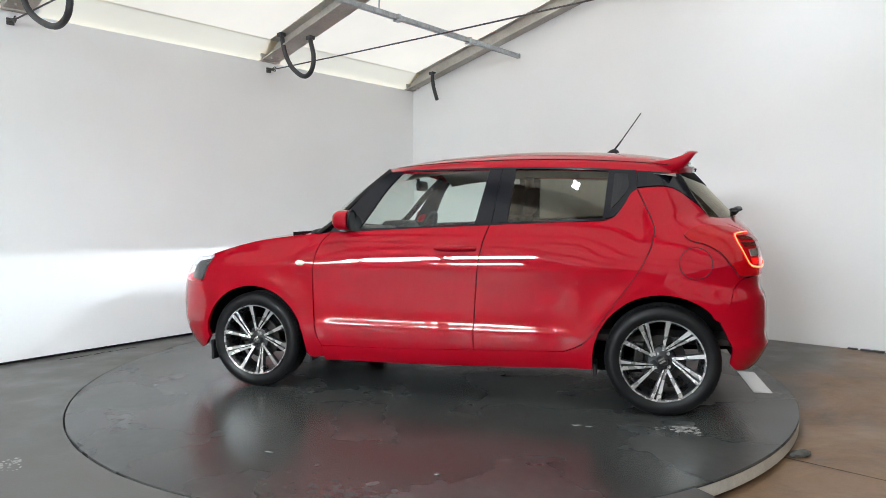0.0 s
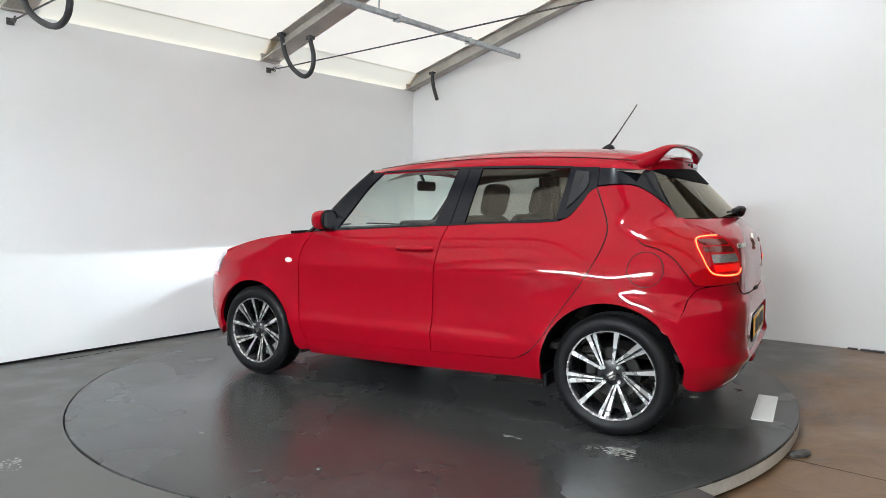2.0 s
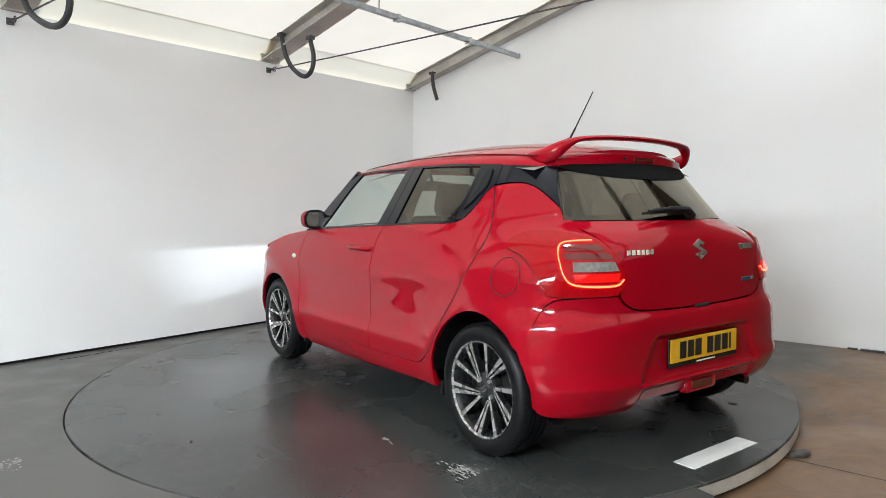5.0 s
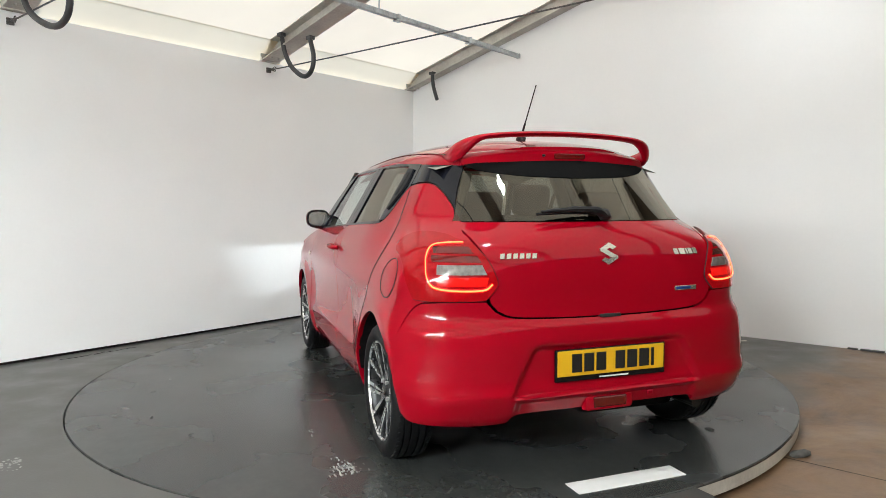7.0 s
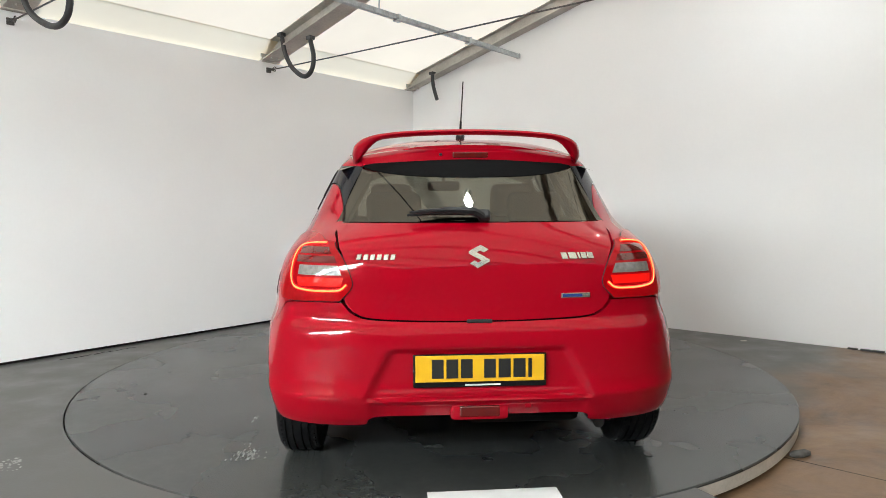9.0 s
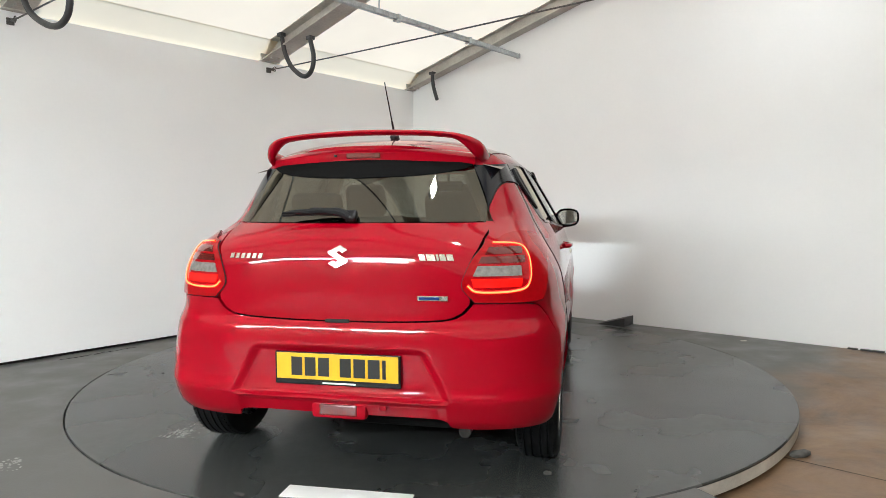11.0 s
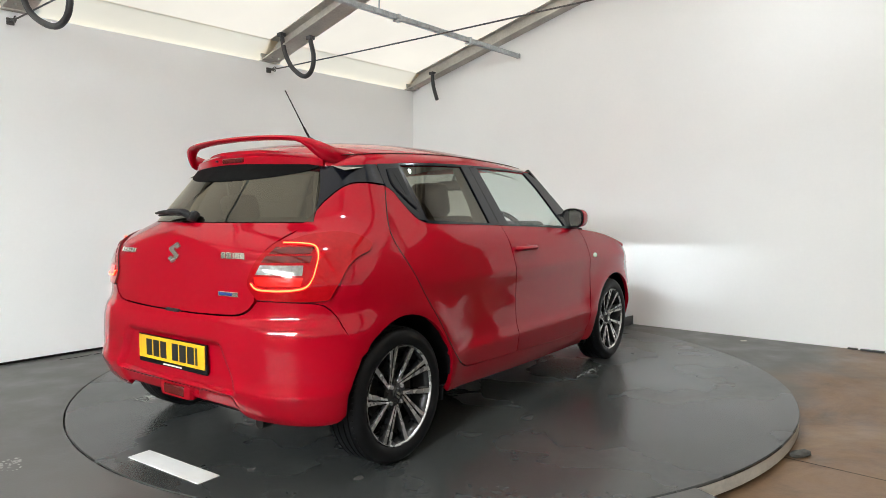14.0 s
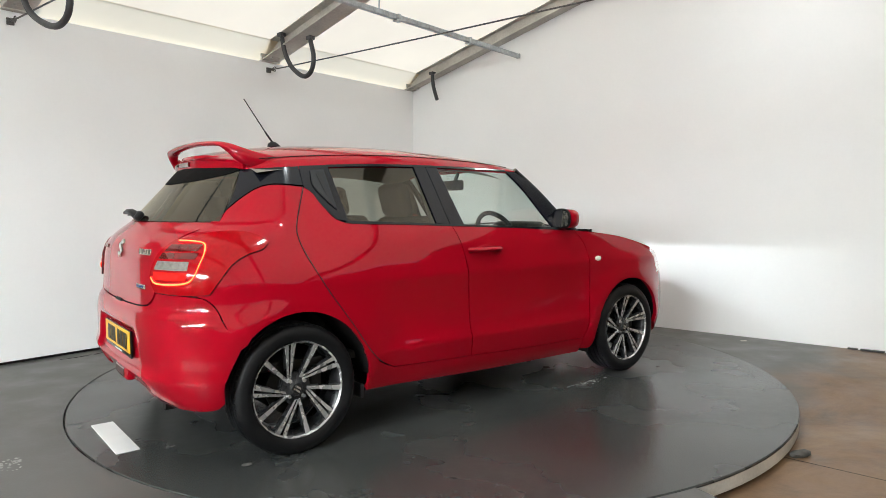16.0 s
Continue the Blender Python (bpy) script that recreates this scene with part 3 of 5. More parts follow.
def sheet(pos, nor, lip, mirror=False, both=False):
    nu, nv = pos.shape[0] - 1, pos.shape[1] - 1
    verts, faces = [], []
    for sign in ((1, -1) if both else ((-1,) if mirror else (1,))):
        base = len(verts)
        fl = np.array((1, sign, 1))
        verts += [tuple(pos[i, j] * fl) for i in range(nu + 1) for j in range(nv + 1)]
        idx = lambda i, j: base + i * (nv + 1) + j
        faces += [(idx(i, j), idx(i, j + 1), idx(i + 1, j + 1), idx(i + 1, j))[::sign] for i in range(nu) for j in range(nv)]
        if lip:
            ring = [(i, 0) for i in range(nu)] + [(nu, j) for j in range(nv)] + [(i, nv) for i in range(nu, 0, -1)] + [(0, j) for j in range(nv, 0, -1)]
            start = len(verts)
            verts += [tuple((pos[i, j] - nor[i, j] * lip) * fl) for i, j in ring]
            m = len(ring)
            for k in range(m):
                a, b2 = ring[k], ring[(k + 1) % m]
                if both and abs(pos[a][1]) < 2e-3 and abs(pos[b2][1]) < 2e-3:
                    continue
                faces.append((idx(*a), idx(*b2), start + (k + 1) % m, start + k)[::sign])
    return verts, faces


def panel(name, data, material, parent, label="", sharp=35):
    verts, faces = data
    me = bpy.data.meshes.new(name)
    me.from_pydata(verts, [], faces)
    me.materials.append(material)
    bm = bmesh.new()
    bm.from_mesh(me)
    bmesh.ops.remove_doubles(bm, verts=bm.verts, dist=0.0004)
    bmesh.ops.recalc_face_normals(bm, faces=bm.faces)
    bm.to_mesh(me)
    bm.free()
    me.polygons.foreach_set("use_smooth", [True] * len(me.polygons))
    me.set_sharp_from_angle(angle=radians(sharp))
    ob = new(name, me)
    ob.parent = parent
    if label:
        tagged(ob, label)
    return ob


# seams, as lines of (x, z)
G = 0.0030                                            # half a panel gap
DOOR_FRONT = [(0.765, 0.290), (0.792, 0.36), (0.806, 0.50), (0.812, 0.66), (0.806, 0.80), (0.778, 0.90), (0.715, 0.982)]
DOOR_MID = [(-0.190, 0.312), (-0.194, 0.45), (-0.205, 0.65), (-0.222, 0.82), (-0.245, 0.94), (-0.275, 1.028)]
DOOR_REAR = [(-0.710, 0.332), (-0.790, 0.372), (-0.860, 0.440), (-0.960, 0.585), (-1.080, 0.755), (-1.150, 0.885), (-1.178, 0.985), (-1.166, 1.060), (-1.088, 1.232)]
BELT_F = [(0.715, 0.982), (0.50, 0.992), (0.15, 1.010), (-0.275, 1.028)]
BELT_R = [(-0.275, 1.028), (-0.60, 1.042), (-0.86, 1.050), (-0.965, 1.072), (-1.020, 1.140), (-1.055, 1.205), (-1.088, 1.232)]
DOOR_REAR = [tuple(p) for p in spline(DOOR_REAR, 48)]
ROOFLINE = [(0.40, 1.352), (0.28, 1.358), (-0.10, 1.366), (-0.40, 1.366), (-0.70, 1.358), (-0.935, 1.345), (-1.15, 1.330), (-1.30, 1.318), (-1.395, 1.308)]


def shift(pts, dx=0.0, dz=0.0):
    return [(p[0] + dx, p[1] + dz) if p[0] not in ("y", "f") else p for p in pts]


def roofline(x):
    return table(-x, [(-p[0], p[1]) for p in ROOFLINE])


def build_body(car):
    for mirror in (False, True):
        mk = dict(mirror=mirror)
        # front door
        g = coons([(0.765 - G, 0.292), (0.3, 0.296), (-0.190 + G, 0.314)], shift(BELT_F, 0, -G), shift(DOOR_FRONT, -G), shift(DOOR_MID, G), 34, 56)
        door = panel("front_door", skin(g[::1], **mk), M_PAINT, car)
        tagged(door, "glossy red front door")
        # rear door
        g = coons([(-0.190 - G, 0.314), (-0.45, 0.322), (-0.710, 0.334)], shift(BELT_R, 0, -G), shift(DOOR_MID, -G), shift(DOOR_REAR, G), 40, 56)
        rdoor = panel("rear_door", skin(g, **mk), M_PAINT, car)
        sgn = -1 if mirror else 1
        # the door gap's shade is drawn as a dark tube laid on the skin
        line = []
        for p in DOOR_REAR[3:-1]:
            q = body(*place(p)) + normal_at(*place(p)) * 0.0004
            line.append((q[0], sgn * q[1], q[2]))
        part("door_seal", tube(line, 0.0021, 6), M_DARK, rdoor)
        # handle: a bowl and a bar
        base = body(-0.09, 0.893)
        bm = bmesh.new()
        bmesh.ops.create_uvsphere(bm, u_segments=20, v_segments=10, radius=1, matrix=Matrix.Translation((-0.075, sgn * (base[1] - 0.002), 0.892)) @ Matrix.Diagonal((0.062, 0.006, 0.030, 1)))
        part("handle_bowl", bm, M_PAINT, door, smooth=True)
        pts = [(0.032, 0.002), (0.015, 0.022), (-0.04, 0.034), (-0.12, 0.034), (-0.178, 0.024), (-0.196, 0.002)]
        part("door_handle", tube(spline([(x, sgn * (body(x, 0.897)[1] + o), 0.897 - 0.004 * abs(x + 0.08)) for x, o in pts], 18), 0.0165, 10, squash=0.85), M_PAINT, door, smooth=True)
        # side window frame strips and glass
        g = coons([(0.530, 1.000), (0.15, 1.016), (-0.186, 1.032)], [(0.300, 1.352), (0.05, 1.356), (-0.243, 1.358)], [(0.530, 1.000), (0.47, 1.10), (0.385, 1.25), (0.300, 1.352)],
                  [(-0.186, 1.032), (-0.243, 1.358)], 14, 10)
        panel("front_door_window", skin(g, lift=-0.006, lip=0.004, **mk), M_GLASS_CLEAR, door, "clear side glass")
        g = coons([(-0.374, 1.046), (-0.65, 1.058), (-0.905, 1.066)], [(-0.402, 1.356), (-0.65, 1.350), (-0.935, 1.336)], [(-0.374, 1.046), (-0.402, 1.356)],
                  [(-0.905, 1.066), (-0.935, 1.336)], 14, 10)
        panel("rear_door_window", skin(g, lift=-0.006, lip=0.004, **mk), M_GLASS_TINT, rdoor, "dark privacy glass")
        # black strips round the glass
        g = coons(BELT_F, [(0.60, 1.002), (0.15, 1.018), (-0.275, 1.038)], [BELT_F[0], (0.60, 1.002)], [BELT_F[-1], (-0.275, 1.038)], 16, 2)
        panel("belt_strip", skin(g, lift=0.003, lip=0.012, **mk), M_TRIM, door)
        g = coons(BELT_R[:3] + [(-0.93, 1.056)], [(-0.275, 1.038), (-0.60, 1.053), (-0.905, 1.066)], [BELT_R[0], (-0.275, 1.038)], [(-0.93, 1.056), (-0.905, 1.066)], 16, 2)
        panel("belt_strip", skin(g, lift=0.003, lip=0.012, **mk), M_TRIM, rdoor)
        g = coons([(0.300, 1.350), (0.05, 1.355), (-0.30, 1.356)], [(0.29, 1.360), (0.05, 1.366), (-0.30, 1.367)], [(0.300, 1.350), (0.29, 1.360)], [(-0.30, 1.356), (-0.30, 1.367)], 14, 2)
        panel("window_header", skin(g, lift=0.002, **mk), M_TRIM, door)
        g = coons([(-0.30, 1.356), (-0.65, 1.349), (-0.94, 1.335)], [(-0.30, 1.367), (-0.65, 1.361), (-0.94, 1.347)], [(-0.30, 1.356), (-0.30, 1.367)], [(-0.94, 1.335), (-0.94, 1.347)], 14, 2)
        panel("window_header", skin(g, lift=0.002, **mk), M_TRIM, rdoor)
        # B pillar covers
        g = coons([(-0.186, 1.034), (-0.283, 1.040)], [(-0.243, 1.358), (-0.318, 1.359)], [(-0.186, 1.034), (-0.243, 1.358)], [(-0.283, 1.040), (-0.318, 1.359)], 4, 8)
        panel("pillar_cover", skin(g, lift=0.001, **mk), M_TRIM, door)
        g = coons([(-0.287, 1.040), (-0.374, 1.046)], [(-0.322, 1.359), (-0.402, 1.358)], [(-0.287, 1.040), (-0.322, 1.359)], [(-0.374, 1.046), (-0.402, 1.358)], 4, 8)
        panel("pillar_cover", skin(g, lift=0.001, **mk), M_TRIM, rdoor)
        # mirror corner
        g = coons([(0.715, 0.985), (0.530, 0.998)], [(0.40, 1.352), (0.300, 1.352)], [(0.715, 0.985), (0.65, 1.07), (0.53, 1.22), (0.40, 1.352)],
                  [(0.530, 0.998), (0.47, 1.10), (0.385, 1.25), (0.300, 1.352)], 5, 12)
        panel("window_corner_cover", skin(g, lift=0.001, **mk), M_TRIM, door)
        # black cover behind the rear side window with its pull handle
        g = coons([(-0.905, 1.064), (-0.965, 1.074)], [(-0.935, 1.345), (-1.085, 1.336)], [(-0.905, 1.064), (-0.935, 1.345)],
                  [(-0.965, 1.074), (-1.020, 1.142), (-1.055, 1.207), (-1.086, 1.234), (-1.085, 1.336)], 8, 14)
        cover = panel("rear_window_cover", skin(g, lift=0.002, **mk), M_TRIM, rdoor, "gloss black cover")
        g = coons([(-0.950, 1.12), (-0.985, 1.155)], [(-0.965, 1.318), (-1.035, 1.312)], [(-0.950, 1.12), (-0.965, 1.318)], [(-0.985, 1.155), (-1.040, 1.235), (-1.035, 1.312)], 6, 10)
        panel("pull_handle", skin(g, lift=0.010, lip=0.014, **mk), M_PLASTIC, cover)
        # the handle's hollow is a raised near-black plate in place of shade
        g = coons([(-0.975, 1.185), (-0.988, 1.19)], [(-0.982, 1.30), (-1.012, 1.295)], [(-0.975, 1.185), (-0.982, 1.30)], [(-0.988, 1.19), (-1.012, 1.295)], 4, 6)
        panel("pull_recess", skin(g, lift=0.0125, lip=0.006, **mk), M_DARK, cover)
        # front wing
        g = coons([(0.765 + G, 0.215), (0.855, 0.215)] + arc(1, 178, 8, 13), [(0.715, 0.985), (0.80, 0.974), (1.0, 0.955), (1.25, 0.918), (1.50, 0.846)],
                  [(0.765 + G, 0.215)] + shift(DOOR_FRONT, G), [arc(1, 178, 8, 13)[-1], (1.60, 0.48), (1.62, 0.62), (1.575, 0.74), (1.50, 0.846)], 40, 30)
        wing = panel("front_wing", skin(g, lip=0.022, **mk), M_PAINT, car)
        bm = bmesh.new()
        b = body(0.897, 0.797)
        bmesh.ops.create_uvsphere(bm, u_segments=20, v_segments=8, radius=1, matrix=Matrix.Translation((b[0], sgn * (b[1] + 0.001), b[2])) @ Matrix.Diagonal((0.031, 0.008, 0.017, 1)))
        part("side_repeater", bm, M_INDICATOR, wing, "pale oval side repeater", True)
        # quarter panel
        g = coons([("y", 0.56, 0.762), (-1.66, 0.757), (-1.603, 0.735), (-1.567, 0.664)] + arc(0, 140.5, 4, 13) + [(-0.862, 0.238)],
                  [("y", 0.586, 1.060), (-1.475, 1.072), (-1.455, 1.090), (-1.42, 1.135), (-1.33, 1.205), (-1.26, 1.238), (-1.18, 1.243), (-1.090, 1.236)],
                  [("y", 0.56, 0.762), ("y", 0.535, 0.87), ("y", 0.568, 0.99), ("y", 0.586, 1.060)],
                  [(-0.859, 0.238), (-0.806, 0.374)] + shift([p for p in DOOR_REAR if p[1] > 0.42 or p[0] < -0.86], -G - 0.001), 44, 24)
        quarter = panel("rear_quarter_panel", skin(g, lip=0.022, **mk), M_PAINT, car)
        b = body(-1.386, 0.832)
        ring = []
        for k in range(36):
            x, z = -1.386 + 0.083 * math.cos(k * math.tau / 36), 0.830 + 0.083 * math.sin(k * math.tau / 36)
            e, _ = by_x(x, z)
            q = body(e, z) + normal_at(e, z) * 0.0003
            ring.append((q[0], sgn * q[1], q[2]))
        if not mirror:
            part("fuel_flap_gap", tube(ring, 0.0022, 6, closed=True), M_DARK, quarter, "round fuel flap outline")
        # black C pillar cover up to the rear glass
        g = coons([(-1.090, 1.240), (-1.18, 1.247), (-1.26, 1.242), (-1.33, 1.209), (-1.42, 1.139), (-1.455, 1.094), (-1.475, 1.076), ("y", 0.586, 1.064)],
                  [(-1.089, 1.336), (-1.15, 1.330), (-1.25, 1.322), (-1.33, 1.315), ("y", 0.478, 1.308)], [(-1.090, 1.240), (-1.089, 1.336)],
                  [("y", 0.586, 1.064), ("y", 0.533, 1.19), ("y", 0.478, 1.308)], 24, 10)
        panel("rear_pillar_cover", skin(g, lift=0.001, **mk), M_TRIM, car, "gloss black pillar cover")
        # sill
        g = coons([(0.765, 0.19), (0.0, 0.20), (-0.862, 0.235)], [(0.765, 0.287), (0.3, 0.291), (-0.19, 0.309), (-0.69, 0.326), (-0.735, 0.336), (-0.806, 0.376)],
                  [(0.765, 0.19), (0.765, 0.287)], [(-0.862, 0.235), (-0.806, 0.376)], 24, 5)
        panel("sill", skin(g, lift=-0.001, lip=0.03, **mk), M_PAINT, car)
        # arch liners
        for w, (ax, az, r) in enumerate(ARCH):
            verts, faces = [], []
            n = 20
            for k in range(n + 1):
                a = radians(3 + 174 * k / n)
                x, z = ax + (r + 0.004) * math.cos(a), az + (r + 0.004) * math.sin(a)
                e, _ = by_x(x, max(z, 0.2))
                yo = body(e, max(z, 0.2))[1] - 0.012
                for y in (yo, 0.52):
                    verts.append((x, sgn * y, z))
            for k in range(n):
                faces.append((2 * k, 2 * k + 1, 2 * k + 3, 2 * k + 2))
            c = len(verts)
            verts.append((ax, sgn * 0.52, az))
            for k in range(n):
                faces.append((2 * k + 1, c, 2 * k + 3))
            panel("arch_liner", (verts, faces), M_LINER, car)
        part("mud_flap", box((0.02, 0.15, 0.07), (-0.872, sgn * 0.74, 0.225), bevel=0.006), M_PLASTIC, car)
        part("mud_flap", box((0.02, 0.14, 0.05), (0.862, sgn * 0.73, 0.20), bevel=0.006), M_PLASTIC, car)
        part("air_deflector", box((0.02, 0.15, 0.13), (1.585, sgn * 0.70, 0.205), bevel=0.006), M_PLASTIC, car)
        # door cards
        g = coons([(0.70, 0.45), (-0.60, 0.45)], [(0.70, 0.985), (-0.90, 1.04)], [(0.70, 0.45), (0.70, 0.985)], [(-0.60, 0.45), (-0.90, 1.04)], 16, 8)
        panel("door_lining", skin(g, lift=-0.055, lip=0.02, **mk), M_PLASTIC, car)
        g = coons([(-0.9, 1.00), (-1.55, 0.98)], [(-1.09, 1.32), (-1.36, 1.30)], [(-0.9, 1.00), (-1.09, 1.32)], [(-1.55, 0.98), (-1.36, 1.30)], 14, 8)
        panel("pillar_lining", skin(g, lift=-0.03, lip=0.02, **mk), M_TRIMGREY, car)

    # rear bumper, tailgate, rear glass: whole width
    bumper_top = [(-1.505, 0.530), (-1.57, 0.66), (-1.605, 0.730), (-1.66, 0.752), ("y", 0.56, 0.757), ("y", 0.535, 0.748), ("y", 0.50, 0.715), ("y", 0.42, 0.690), ("y", 0.2, 0.680), ("y", 0.0, 0.678)]
    g = coons([(-1.565, 0.300), (-1.60, 0.272), ("y", 0.66, 0.262), ("y", 0.45, 0.262), ("y", 0.40, 0.300), ("y", 0.15, 0.303), ("y", 0.0, 0.303)], bumper_top,
              [(-1.565, 0.300), (-1.558, 0.42), (-1.505, 0.530)], [("y", 0, 0.303), ("y", 0, 0.45), ("y", 0, 0.678)], 110, 60)
    bumper = panel("rear_bumper", skin(g, both=True, lip=0.025), M_PAINT, car, "glossy red rear bumper with a plate recess")
    gate_side = [("y", 0.495, 0.722), ("y", 0.528, 0.765), ("y", 0.505, 0.83), ("y", 0.530, 0.93), ("y", 0.562, 1.010), ("y", 0.580, 1.066)]
    g = coons([("y", 0.0, 0.684), ("y", 0.2, 0.686), ("y", 0.42, 0.697), ("y", 0.495, 0.722)], [("y", 0.0, 1.066), ("y", 0.3, 1.066), ("y", 0.580, 1.066)],
              [("y", 0, 0.684), ("y", 0, 1.066)], gate_side, 26, 24)
    gate = panel("tailgate", skin(g, both=True, lip=0.02), M_PAINT, car)
    pos, nor = np.zeros((21, 9, 3)), np.zeros((21, 9, 3))
    for i in range(21):                                # straight from base to header
        v = i / 20
        lo, hi = body(*by_y(0.578 * v, 1.070)), body(*by_y(0.473 * v, 1.345 - 0.032 * v * v))
        for j in range(9):
            pos[i, j], nor[i, j] = lo + (hi - lo) * j / 8, (-0.75, 0, 0.65)
    panel("rear_window", sheet(pos, nor, 0.004, both=True), M_GLASS_REAR, gate, "dark tinted rear window")
    g = coons([("y", 0.0, 1.255), ("y", 0.25, 1.264), ("y", 0.406, 1.288), ("y", 0.470, 1.312)], [("y", 0.0, 1.350), ("y", 0.25, 1.346), ("y", 0.468, 1.318)], [("y", 0, 1.255), ("y", 0, 1.350)],
              [("y", 0.470, 1.312), ("y", 0.468, 1.318)], 20, 4)
    panel("shade_band", skin(g, both=True, lift=0.004, lip=0.004), M_LINER, gate)
    # front bumper, headlamps
    g = coons([(1.560, 0.30), (1.66, 0.22), ("f", 0.5, 0.20), ("f", 0.0, 0.20)], [(1.60, 0.66), ("f", 0.62, 0.66), ("f", 0.4, 0.68), ("f", 0.0, 0.70)],
              [(1.560, 0.30), (1.590, 0.46), (1.60, 0.66)], [("f", 0, 0.20), ("f", 0, 0.70)], 30, 16)
    panel("front_bumper", skin(g, both=True, lip=0.025), M_PAINT, car)
    for mirror in (False, True):
        sgn = -1 if mirror else 1
        g = coons([(1.635, 0.662), (1.75, 0.655), ("f", 0.48, 0.665)], [(1.505, 0.842), (1.62, 0.815), ("f", 0.52, 0.775)], [(1.635, 0.662), (1.585, 0.74), (1.505, 0.842)],
                  [("f", 0.48, 0.665), ("f", 0.52, 0.80)], 14, 10)
        lamp = panel("headlight", skin(g, lift=0.001, lip=0.01, mirror=mirror), M_LENS_CLEAR, car, "clear headlight lens, lit")
        g2 = coons([(1.645, 0.672), (1.70, 0.670), ("f", 0.66, 0.675)], [(1.525, 0.832), (1.58, 0.818), ("f", 0.67, 0.775)], [(1.645, 0.672), (1.60, 0.74), (1.525, 0.832)],
                   [("f", 0.66, 0.675), ("f", 0.67, 0.80)], 10, 8)
        panel("headlight_bowl", skin(g2, lift=-0.03, lip=0.0, mirror=mirror), M_PLASTIC, lamp)
        # shelf added above the emitter to cut off the beam's top
        part("projector_hood", box((0.11, 0.15, 0.006), (1.755, sgn * 0.545, 0.746), bevel=0.001), M_PLASTIC, lamp)
        part("projector_back", box((0.006, 0.13, 0.06), (1.704, sgn * 0.555, 0.715), bevel=0.001), M_PLASTIC, lamp)
        bm = bmesh.new()
        bmesh.ops.create_grid(bm, x_segments=1, y_segments=1, size=0.5, matrix=Matrix.Translation((1.710, sgn * 0.555, 0.7395)) @ Matrix.Rotation(radians(90), 4, "Y") @ Matrix.Diagonal((0.005, 0.10, 1, 1)))
        part("dipped_beam", bm, M_BEAM_LAMP, lamp, "lit dipped-beam projector")
        # rear lamps
        lead = [(-1.331, 0.972), (-1.352, 0.997), (-1.40, 1.018), (-1.47, 1.024), (-1.56, 1.014), ("y", 0.61, 0.996), ("y", 0.570, 0.988)]
        inner = [("y", 0.545, 0.764), ("y", 0.500, 0.815), ("y", 0.503, 0.86), ("y", 0.535, 0.93), ("y", 0.570, 0.988)]
        base = [(-1.600, 0.764), (-1.66, 0.760), ("y", 0.62, 0.762), ("y", 0.545, 0.764)]
        outer = [(-1.600, 0.764), (-1.556, 0.828), (-1.502, 0.888), (-1.434, 0.926), (-1.365, 0.945), (-1.331, 0.972)]
        g = coons(base, lead, outer, inner, 24, 20)
        tail = panel("tail_light", skin(g, lift=0.009, lip=0.02, mirror=mirror), M_LENS_RED, car, "lit red tail light cluster")
        edge = [g[i, 0] for i in range(25)] + [g[24, j] for j in range(1, 21)] + [g[i, 20] for i in range(23, -1, -1)] + [g[0, j] for j in range(19, 0, -1)]
        rim = [body(*q) + normal_at(*q) * 0.004 for q in edge]
        part("lamp_gasket", tube([(q[0], sgn * q[1], q[2]) for q in rim], 0.0028, 6, closed=True), M_DARK, tail)
        # glowing loop round the cluster's rear face
        loop = [("y", 0.600, 0.981), ("y", 0.66, 0.978), ("y", 0.702, 0.968), ("y", 0.729, 0.935), ("y", 0.741, 0.89), ("y", 0.742, 0.845), ("y", 0.726, 0.815), ("y", 0.678, 0.804), ("y", 0.60, 0.802), ("y", 0.545, 0.807), ("y", 0.518, 0.828)]
        # the wider dim tube paints the red halo round the bright core
        for tube_name, rad, lift, glow_mat, words in (("light_guide", 0.0088, 0.0055, M_GLOW_DIM, "red glowing light guide"), ("light_loop", 0.0036, 0.0125, M_GLOW_RED, "bright orange-red light loop")):
            path = []
            for q in spline([place(p) for p in loop], 52):
                b = body(*q) + normal_at(*q) * lift
                path.append((b[0], sgn * b[1], b[2]))
            slim = [rad * (1 - 0.4 * smooth((k - 12) / 6) * smooth((33 - k) / 6)) for k in range(52)]     # thinner down the outer side
            part(tube_name, tube(path, slim, 8), glow_mat, tail, words, True)
        for z0, z1, y0, y1 in ((0.942, 0.966, 0.703, 0.588), (0.909, 0.934, 0.716, 0.566)):
            g = coons([("y", y0 + 0.004, z0), ("y", y1 - 0.012, z0)], [("y", y0, z1), ("y", y1, z1)], [("y", y0 + 0.004, z0), ("y", y0, z1)], [("y", y1 - 0.012, z0), ("y", y1, z1)], 8, 4)
            panel("brake_lens", skin(g, lift=0.0115, lip=0.006, mirror=mirror), M_LENS_DARK, tail)
        g = coons([("y", 0.712, 0.861), ("y", 0.536, 0.863)], [("y", 0.706, 0.898), ("y", 0.552, 0.900)], [("y", 0.712, 0.861), ("y", 0.706, 0.898)], [("y", 0.536, 0.863), ("y", 0.552, 0.900)], 8, 4)
        panel("reverse_lens", skin(g, lift=0.0125, lip=0.006, mirror=mirror), M_REVERSE, tail, "clear reversing lamp")
        g = coons([("y", 0.712, 0.820), ("y", 0.540, 0.820)], [("y", 0.716, 0.852), ("y", 0.530, 0.854)], [("y", 0.712, 0.820), ("y", 0.716, 0.852)], [("y", 0.540, 0.820), ("y", 0.530, 0.854)], 8, 4)
        panel("lower_lens", skin(g, lift=0.0115, lip=0.006, mirror=mirror), M_GLOW_DIM, tail)
